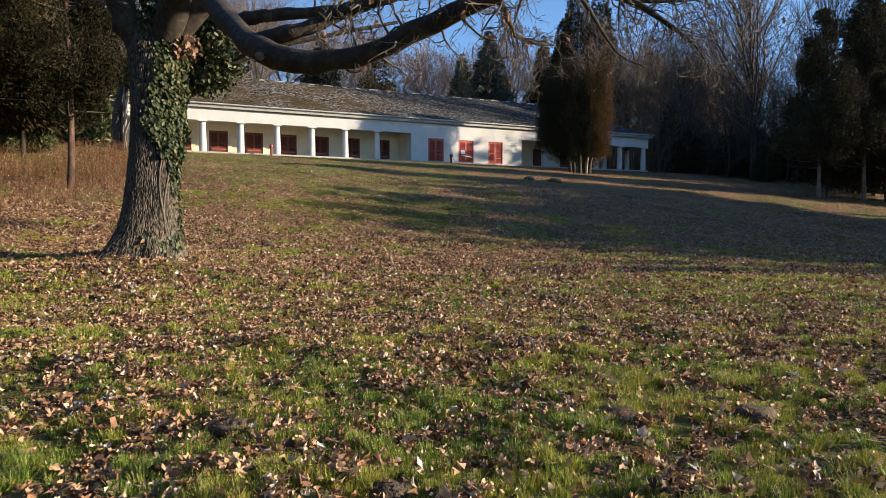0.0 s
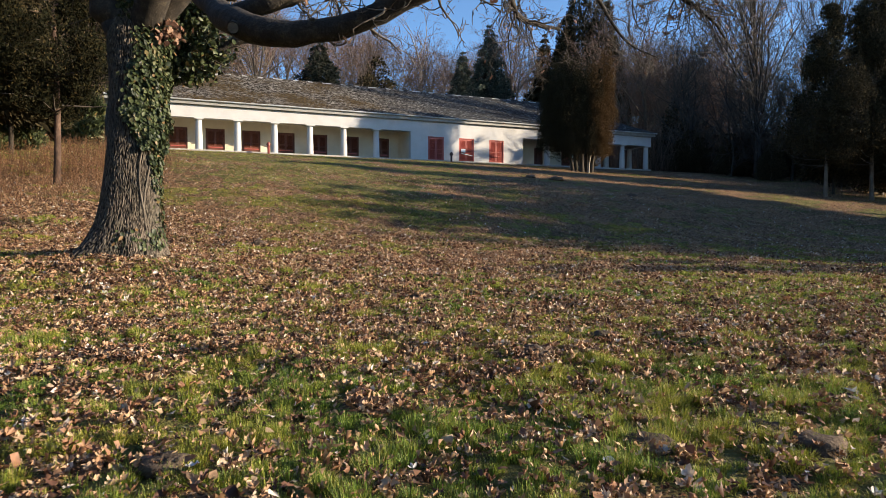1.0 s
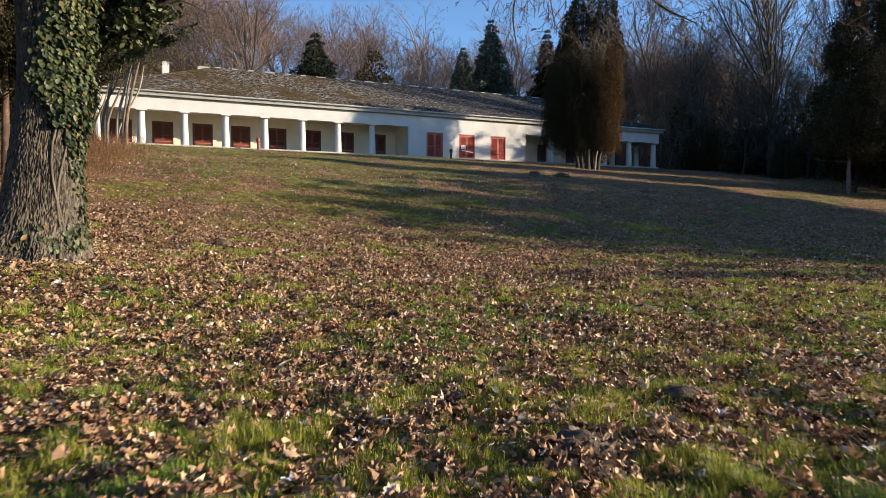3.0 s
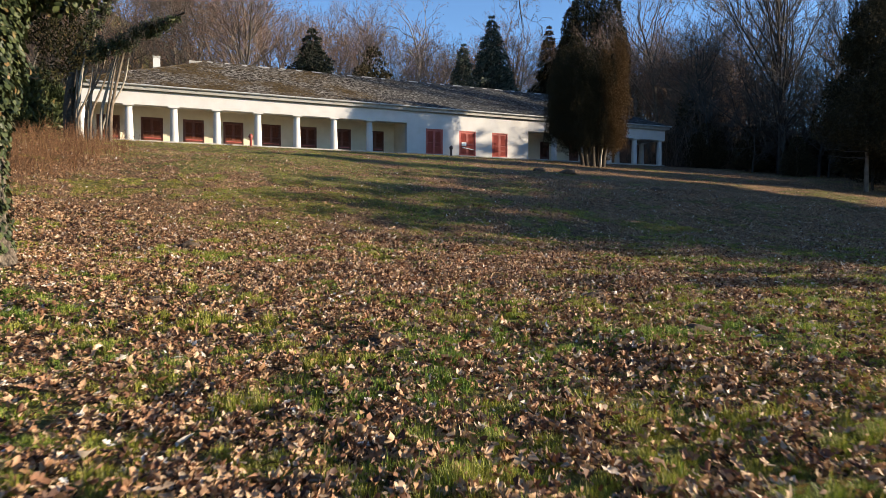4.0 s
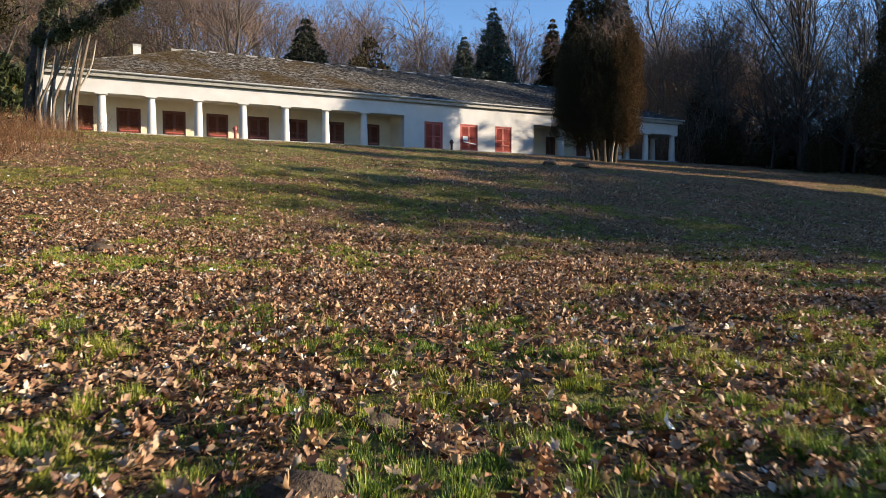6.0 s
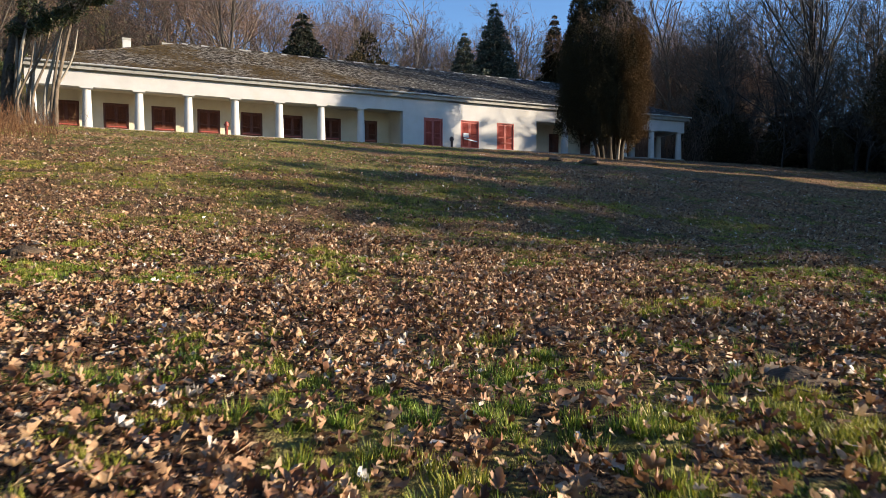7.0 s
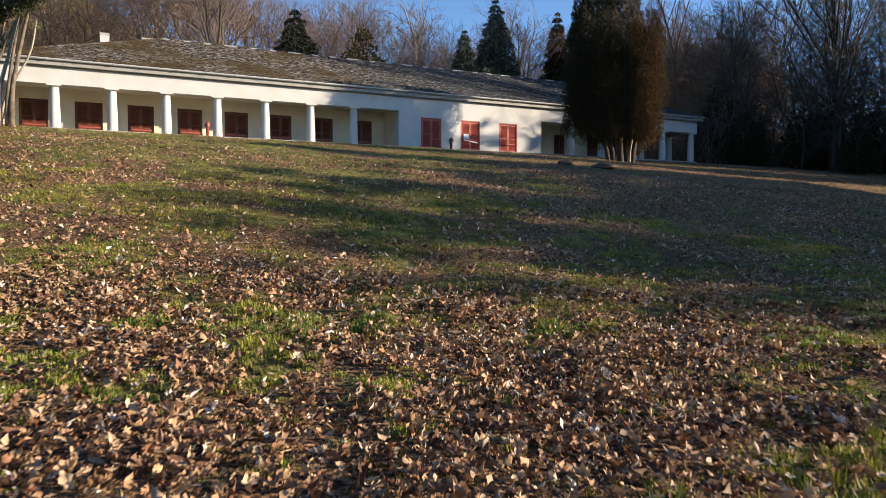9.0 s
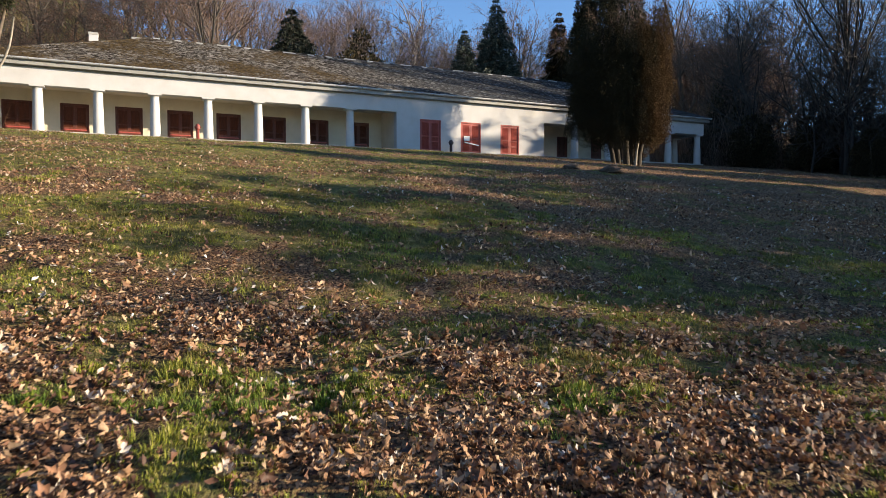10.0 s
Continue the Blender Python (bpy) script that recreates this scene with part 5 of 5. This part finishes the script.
for k in range(30):
    q = rng.uniform(74, 108)
    s = q * rng.uniform(.24, .46)
    spots.append((.408 * q + .913 * s, .913 * q - .408 * s, rng.uniform(.75, 1.15)))
for x, y, sc in spots:
    q, s = .408 * x + .913 * y, .913 * x - .408 * y
    gap = math.exp(-((s / q + 0.075) / 0.045) ** 2) + 0.3 * math.exp(-((s / q - 0.115) / 0.03) ** 2)
    hides = any(q < .408 * a + .913 * b2 + 1 and abs(s / q - (.913 * a - .408 * b2) / (.408 * a + .913 * b2)) < w for a, b2, w in ((43.66, 82.95, .042), (39.25, 82.6, .034), (17.6, 76.0, .05), (22.5, 69.5, .03), (54.5, 85.5, .04)))
    if hides or min(math.hypot(x - a, y - b) for a, b in ((43.66, 82.95), (39.25, 82.6), (17.6, 76), (22.5, 69.5), (54, 85))) < 3.2 or rng.uniform() < gap * .9:
        continue
    k = int(rng.choice(5, p=(.34, .07, .32, .03, .24)))
    sc *= 0.93
    if k in first_use:
        again(kinds[k], x, y, rng.uniform(0, 360), sc)
    else:
        first_use.add(k)
        place(kinds[k], x, y, rng.uniform(0, 360), sc)
# taller reddish trees between the conifers and beyond the thuja
for k, q, s, turn, sc in ((2, 97, 9.4, 20, 1.15), (0, 99, 10.6, 130, 1.1), (0, 84, 26.0, 240, 1.3), (2, 86, 30.2, 60, 1.35), (0, 83, 33.6, 310, 1.25), (2, 88, 37.0, 170, 1.3)):
    again(kinds[k], .408 * q + .913 * s, .913 * q - .408 * s, turn, sc)
# the crooked pale tree that stands against the sky
lean = bare_tree(41, 17, 0.26, 50, 0.03, (8, 6, 5), 3, M_PALE, M_TWIG, 420, first=0.4, label="crooked pale-barked tree against the sky", wobble=0.2)
place(lean, 30.8, 78.0, 30)


def sector(n, q0, q1, rng, wide=0.72):
    """Spots on the lawn, evenly spread in the wedge that the walk overlooks."""
    q = np.sqrt(rng.uniform(q0 * q0, q1 * q1, n))
    s = rng.uniform(-wide, wide, n) * q + rng.normal(size=n) * (.5 + .05 * q)
    return .408 * q + .913 * s - .49, .913 * q - .408 * s + .2


def around(n, rng):
    """Spots all round the walk's start, thinning outwards."""
    q, s = rng.uniform(-9, 22, n), rng.normal(size=n) * 9
    return .408 * q + .913 * s, .913 * q - .408 * s


def on_ground(x, y, lift):
    return np.stack([x, y, height(x, y) + lift], -1)


def brush(name, label, spots_xy, n, h, spread, mat, seed, category="shrub"):
    """Thin dry stalks that stand in clumps."""
    rng = np.random.default_rng(seed)
    pieces = []
    for x, y in spots_xy:
        m = int(n * rng.uniform(.6, 1.3))
        for _ in range(m):
            px, py = x + rng.normal() * spread, y + rng.normal() * spread
            z = h1(px, py) - .05
            ln = h * rng.uniform(.45, 1.15)
            d = np.array([rng.normal() * .22, rng.normal() * .22, 1.0])
            b = np.array([px, py, z])
            p = [b, b + d * ln * .5 + rng.normal(size=3) * .04, b + d * ln + rng.normal(size=3) * .12]
            pieces.append(tube_arrays(p, [.008, .005, .003], 3))
            for _ in range(2):
                f = rng.uniform(.3, .95)
                a = b + d * ln * f
                e = unit(rng.normal(size=3) + (0, 0, .8)) * ln * rng.uniform(.15, .35)
                pieces.append(tube_arrays([a, a + e], [.005, .002], 3))
    v, f = join(pieces)
    ob = soup(name, v, f, mat)
    return tagged(ob, label, category, kind="stuff")


rng = np.random.default_rng(5)
brush("dry_brush", "reddish brown dry brush at the lawn's edge", [(rng.uniform(-9, -1.6), rng.uniform(23.5, 39)) for _ in range(48)], 34, 0.74, 0.9, M_DRY, 6)
brush("dry_brush", "cloud of fine reddish brush below the leaning stems", [(rng.uniform(-3.6, -0.9) + .12 * k, 27 + .62 * k) for k in range(16)], 50, 0.95, 0.75, M_DRY, 16)
brush("dry_brush", "tangle of dry stalks under the dark trees", [(rng.uniform(38.5, 43), rng.uniform(28.5, 31)) for _ in range(6)], 14, 1.1, 0.8, M_TWIG_DARK, 7)


def hill_scrub():
    """The grey-brown haze of thin saplings that fills the wooded slope."""
    rng = np.random.default_rng(15)
    n = 105000
    y = 66.5 + 90 * rng.uniform(0, 1, n) ** 1.3
    x = rng.uniform(-45, 60, n) + (y - 66) * rng.uniform(-.35, .6, n)
    m = 30000
    q, s = rng.uniform(66, 100, m), rng.uniform(19, 58, m)
    x, y = np.concatenate([x, .408 * q + .913 * s]), np.concatenate([y, .913 * q - .408 * s])
    n += m
    thick = vnoise(x, y, 9, 91)
    open_slope = sstep(12, -6, x - .12 * (y - 70)) * sstep(70, 78, y)      # a bare meadow high on one side
    keep = (rng.uniform(0, 1, n) < (.35 + .9 * thick) * (1 - .8 * open_slope)) & ((y > 66.5) | (x > 47))
    x, y = x[keep], y[keep]
    n = len(x)
    base = on_ground(x, y, -.1)
    tall = rng.uniform(1.5, 6.5, n) * (.5 + vnoise(x, y, 13, 92)) * (1 + .5 * sstep(44, 52, x))
    ln = np.where(rng.uniform(0, 1, n) < .22, tall, rng.uniform(.5, 1.7, n))
    d = np.stack([rng.normal(size=n) * .28, rng.normal(size=n) * .28, np.ones(n)], -1)
    lift = rng.uniform(0, 1, n)
    base = base + d * (np.maximum(tall - ln, 0) * lift)[:, None] + rng.normal(size=(n, 3)) * (.1 + .5 * lift)[:, None]
    d = unit(d + rng.normal(size=(n, 3)) * np.where(ln < tall, .35 + .75 * lift, .12)[:, None])
    sd = unit(np.cross(d, rng.normal(size=(n, 3)))) * rng.uniform(.009, .026, n)[:, None]
    mid = base + d * (ln * .5)[:, None] + rng.normal(size=(n, 3)) * .12
    tip = base + d * ln[:, None]
    v = np.stack([base - sd, base + sd, mid + sd * .7, mid - sd * .7, tip], 1).reshape(-1, 3)
    f = (np.array([(0, 1, 2), (0, 2, 3), (3, 2, 4)])[None] + (np.arange(n) * 5)[:, None, None]).reshape(-1, 3)
    tagged(soup("hill_scrub", v, f, M_SCRUB), "grey-brown leafless saplings thick on the hillside", "scrub", kind="stuff")


M_SCRUB = island("leafless_saplings", [(0.0, (0.052, 0.032, 0.024)), (0.5, (0.112, 0.074, 0.055)), (1.0, (0.21, 0.152, 0.116))], 0.9)


def sapling_clump():
    """Leaning stems beside the colonnade, an ivied trunk and its bough."""
    x, y = -1.5, 43.3
    z0 = h1(x, y) - .1
    t = empty("sapling_clump", (x, y, z0), label="clump of pale leaning stems with an ivied trunk and bough", category="tree")
    rng = np.random.default_rng(9)
    o = np.array([x, y, z0])
    rows = (((-2.30, 43.9), (-1.0, 43.5, 12.4), .085), ((-2.0, 43.7), (-1.55, 43.6, 10.5), .11), ((-1.67, 43.57), (-0.95, 43.3, 10.2), .10), ((-1.80, 43.4), (-2.05, 43.8, 10.0), .09),
            ((-0.94, 43.25), (-0.15, 42.9, 10.3), .10), ((-0.70, 43.2), (0.05, 42.8, 10.5), .09), ((-0.49, 43.05), (0.30, 42.6, 10.7), .11), ((-1.2, 43.6), (-1.3, 43.5, 9.6), .08),
            ((-2.15, 43.5), (-0.6, 43.3, 10.4), .07), ((-1.45, 43.2), (-0.3, 42.9, 10.0), .075), ((-1.05, 43.5), (0.45, 43.0, 10.2), .07), ((-1.9, 43.3), (-1.3, 43.1, 9.3), .06))
    for k, ((a, b), top, r) in enumerate(rows):
        foot, top = np.array([a, b, z0]) - o, np.array(top) - o
        p = spline([tuple(foot), tuple(foot * .68 + top * .32 + (-.20, 0, 0) + rng.normal(size=3) * .09), tuple(foot * .3 + top * .7 + (-.06, 0, 0) + rng.normal(size=3) * .09), tuple(top)], 12)
        v, f = tube_arrays(p, np.linspace(r, r * .45, 12), 8)
        soup("stem", v, f, M_PALE if k % 3 == 1 else M_STEM, t, "", True)
    trunk = spline(np.array([(-2.45, 43.95, z0), (-2.45, 43.97, 7.6), (-2.25, 43.95, 9.0), (-1.95, 43.9, 10.4), (-1.45, 43.7, 11.55), (-0.78, 43.5, 12.7), (0.2, 43.2, 14.2)]) - o, 26)
    v, f = tube_arrays(trunk, np.linspace(.34, .12, 26), 9)
    soup("trunk", v, f, M_OAKLIMB, t, "dark leaning trunk", True)
    p = spline(np.array([(-1.95, 43.9, 10.1), (-1.2, 43.3, 10.3), (-0.51, 42.7, 10.55), (0.81, 41.6, 11.1), (1.96, 40.6, 11.5), (3.1, 39.5, 11.9)]) - o, 24)
    v, f = tube_arrays(p, np.linspace(.16, .05, 24), 8)
    soup("bough", v, f, M_OAKLIMB, t, "dark ivied bough", True)
    hubs = np.concatenate([p[rng.integers(0, 22, 70)], trunk[rng.integers(7, 26, 50)]]) + rng.normal(size=(120, 3)) * .13
    n = 19000
    hub = rng.integers(0, 120, n)
    wide = rng.uniform(.14, .48, 120)[hub] * np.where(hub < 70, 1.0, .75)
    pos = hubs[hub] + random_dirs(n, rng) * (wide * rng.uniform(0, 1, n) ** .45)[:, None] + (0, 0, -.05)
    v, f = scatter(PLAIN * (1.3, 1, 1), PLAIN_F, pos, random_dirs(n, rng), random_dirs(n, rng) - (0, 0, .7), rng.uniform(.06, .13, n), rng, .3)
    soup("ivy_foliage", v, f, M_IVY, t)["kind"] = "stuff"
    br = []
    for _ in range(60):
        src = p if rng.uniform() < .75 else trunk
        k = rng.integers(8, 24)
        br += grow(src[k], (rng.normal() * .6 + .5, rng.normal() * .6, .25), rng.uniform(1.2, 3.4), .020, rng, 2, (5, 3), 42, -.02, .15)
    v, f = join([tube_arrays(pp, np.maximum(r, .006), 3) for lev, pp, r in br])
    soup("twigwork", v, f, M_TWIG_DARK, t)["kind"] = "stuff"



hill_scrub()
sapling_clump()


# ------------------------------------------------------------------ fallen leaves and grass


def leaves(name, n, q0, q1, shape, faces, size, seed, flat):
    rng = np.random.default_rng(seed)
    x, y = around(n, rng) if q0 is None else sector(n, q0, q1, rng)
    t = turf(x, y)
    drift = vnoise(x, y, 1.3, 61) * .6 + vnoise(x, y, .4, 62) * .4
    keep = rng.uniform(0, 1, n) < np.clip(.84 - .80 * t + 0.9 * (drift - .5), .17, .94)
    x, y = x[keep], y[keep]
    n = len(x)
    sz = size * np.clip(rng.lognormal(-.12, .30, n), .4, 1.3)
    tilt = rng.normal(size=(n, 3)) * flat
    side = np.stack([rng.normal(size=n), rng.normal(size=n), np.zeros(n)], -1)
    side = unit(side) + tilt
    along = np.cross(np.array([0, 0, 1.0]) + rng.normal(size=(n, 3)) * flat, side)
    v, f = scatter(shape, faces, on_ground(x, y, rng.uniform(.008, .060, n)), side, along, sz, rng, 1.15, .05 if len(shape) > 6 else .14)
    return tagged(soup(name, v, f, M_LEAF), "brown fallen oak leaves lying on the lawn", "leaves", kind="stuff")


leaves("fallen_leaves", 40000, 1.2, 9.5, LOBED, LOBED_F, .062, 1, .62)
leaves("fallen_leaves", 78000, 9.0, 20, LOBED, LOBED_F, .077, 11, .58)
leaves("fallen_leaf_bits", 60000, 1.2, 9, BIT, BIT_F, .036, 8, .72)
leaves("fallen_leaf_bits", 80000, 8, 20, BIT, BIT_F, .046, 18, .70)
leaves("fallen_leaves", 110000, 20, 35, BIT, BIT_F, .060, 2, .66)
leaves("fallen_leaves", 80000, 35, 58, BIT, BIT_F, .050, 3, .45)


def grass(name, n, q0, q1, blades, tall, width, seed, segs, wide, mats):
    """Tufts of blades; which tint a tuft has goes by patches."""
    rng = np.random.default_rng(seed)
    x, y = around(n, rng) if q0 is None else sector(n, q0, q1, rng)
    t = turf(x, y)
    keep = rng.uniform(0, 1, n) < sstep(.36, .76, t + rng.normal(size=n) * .06) * .95 + .05 + .50 * sstep(.67, .79, vnoise(x, y, .24, 79)) * sstep(-8, -6, .913 * x - .408 * y)
    x, y, t = x[keep], y[keep], t[keep]
    tint = vnoise(x, y, .9, 72) * .55 + vnoise(x, y, .3, 73) * .25 + rng.uniform(0, .2, len(x))
    for lot, mat in enumerate(mats):
        mine = np.floor(np.clip((tint - .18) / .50, 0, .999) * len(mats)) == lot
        tx, ty, tt = x[mine], y[mine], t[mine]
        m = len(tx)
        k = m * blades
        a = rng.uniform(0, 2 * math.pi, k)
        spread = np.repeat(wide * rng.uniform(.55, 1.25, m), blades)
        f = rng.uniform(0, 1, k) ** .6
        bx = np.repeat(tx, blades) + f * spread * np.cos(a)
        by = np.repeat(ty, blades) + f * spread * np.sin(a)
        a = a + rng.normal(size=k) * .8
        lush = np.repeat(np.clip(.5 + .6 * (tt - .4) + .55 * vnoise(tx, ty, 1.1, 71) + 1.6 * (vnoise(tx, ty, .30, 74) - .45) + rng.normal(size=m) * .18, .35, 2.1), blades)
        ln = tall * lush * rng.uniform(.5, 1.15, k) * (1.1 - .35 * f)
        base = on_ground(bx, by, -.006)
        lean = np.clip(.15 + f * .55 + rng.normal(size=k) * .22, .05, 1.2)
        out = np.stack([np.cos(a), np.sin(a), np.zeros(k)], -1)
        side = np.stack([-np.sin(a), np.cos(a), np.zeros(k)], -1) * (width * rng.uniform(.6, 1.2, k))[:, None]
        mid = base + out * (ln * lean * .35)[:, None] + np.array([0, 0, 1.0]) * (ln * .62)[:, None]
        tip = base + out * (ln * lean)[:, None] + np.array([0, 0, 1.0]) * (ln * (1.0 - .3 * lean))[:, None]
        if segs == 2:
            v = np.stack([base - side, base + side, mid + side * .75, mid - side * .75, tip], 1).reshape(-1, 3)
            fc = (np.array([(0, 1, 2), (0, 2, 3), (3, 2, 4)])[None] + (np.arange(k) * 5)[:, None, None]).reshape(-1, 3)
        else:
            v = np.stack([base - side, base + side, tip], 1).reshape(-1, 3)
            fc = (np.array([(0, 1, 2)])[None] + (np.arange(k) * 3)[:, None, None]).reshape(-1, 3)
        tagged(soup(name, v, fc, mat), "tufts of green and yellowed winter grass", "grass", kind="stuff")


leaves("fallen_leaves", 60000, None, 0, BIT, BIT_F, .060, 9, .36)
TINTS = (M_GRASS_DEEP, M_GRASS, M_GRASS_LIME)
grass("lawn_grass", 7800, 1.2, 8, 105, .060, .0024, 4, 1, .050, TINTS)
grass("lawn_grass", 33000, 8, 18.5, 36, .066, .0044, 7, 1, .055, TINTS)
grass("lawn_grass", 9000, None, 0, 22, .062, .004, 14, 1, .07, (M_GRASS,))
grass("lawn_grass", 31000, 18, 27, 24, .046, .0052, 5, 1, .11, (M_GRASS_DRY, M_GRASS, M_GRASS_DRY, M_GRASS_LIME, M_GRASS_DRY))
grass("lawn_grass", 42000, 27, 54, 10, .034, .013, 6, 1, .15, (M_GRASS_DRY, M_GRASS_DRY, M_GRASS, M_GRASS_DRY))


def molehill(x, y, r, seed):
    rng = np.random.default_rng(seed)
    bm = bmesh.new()
    bmesh.ops.create_icosphere(bm, subdivisions=3, radius=1.0)
    for v in bm.verts:
        k = 1 + .35 * (noise.noise(v.co * 2.3 + Vector((seed, 0, 0))) + .5 * noise.noise(v.co * 6 + Vector((0, seed, 0))))
        v.co = Vector((v.co.x * r * k, v.co.y * r * k, max(v.co.z, -.2) * r * .48 * k))
    e = part("molehill", bm, M_SOIL, None, "", True)
    e.location = (x, y, h1(x, y))
    return tagged(e, "small heap of dark crumbly soil on the lawn", "molehill", "molehills")


M_SOIL = surface("dark_loose_soil", [(0.3, (0.034, 0.025, 0.018)), (0.6, (0.125, 0.090, 0.065))], 14, None, 0.95, 1.0, 0.03, 70, spec=.2)
for k, (x, y, r) in enumerate(((2.89, 3.04, .15), (2.93, 3.37, .11), (2.14, 3.41, .13), (2.63, 5.3, .14), (0.44, 2.86, .10), (-0.11, 3.96, .12), (3.42, 9.64, .15), (2.23, 17.56, .22), (3.75, 5.83, .16), (6.19, 12.78, .15), (21.43, 32.89, .42), (20.22, 33.77, .34), (21.94, 26.96, .30), (3.87, 10.21, .10), (6.27, 9.05, .16), (1.62, 12.05, .16), (6.82, 11.33, .20), (7.25, 11.85, .13))):
    molehill(x, y, r, 100 + k)


def stick(x, y, turn, ln, r, seed):
    rng = np.random.default_rng(seed)
    n = 9
    a = radians(turn)
    px = x + np.linspace(-.5, .5, n) * ln * math.cos(a) + rng.normal(size=n) * .02
    py = y + np.linspace(-.5, .5, n) * ln * math.sin(a) + rng.normal(size=n) * .02
    p = np.stack([px, py, height(px, py) + r + .015 + rng.uniform(0, .02, n)], -1)
    v, f = tube_arrays(p, np.linspace(r, r * .4, n), 6)
    tagged(soup("fallen_stick", v, f, M_BRANCH, smooth=True), "thin dead stick lying in the grass", "stick", "sticks")


stick(6.4, 11.4, -50, .75, .011, 1)
stick(5.6, 12.0, 20, .5, .008, 2)
stick(1.2, 7.0, 70, .6, .008, 3)
stick(7.4, 17.5, 10, .9, .012, 4)
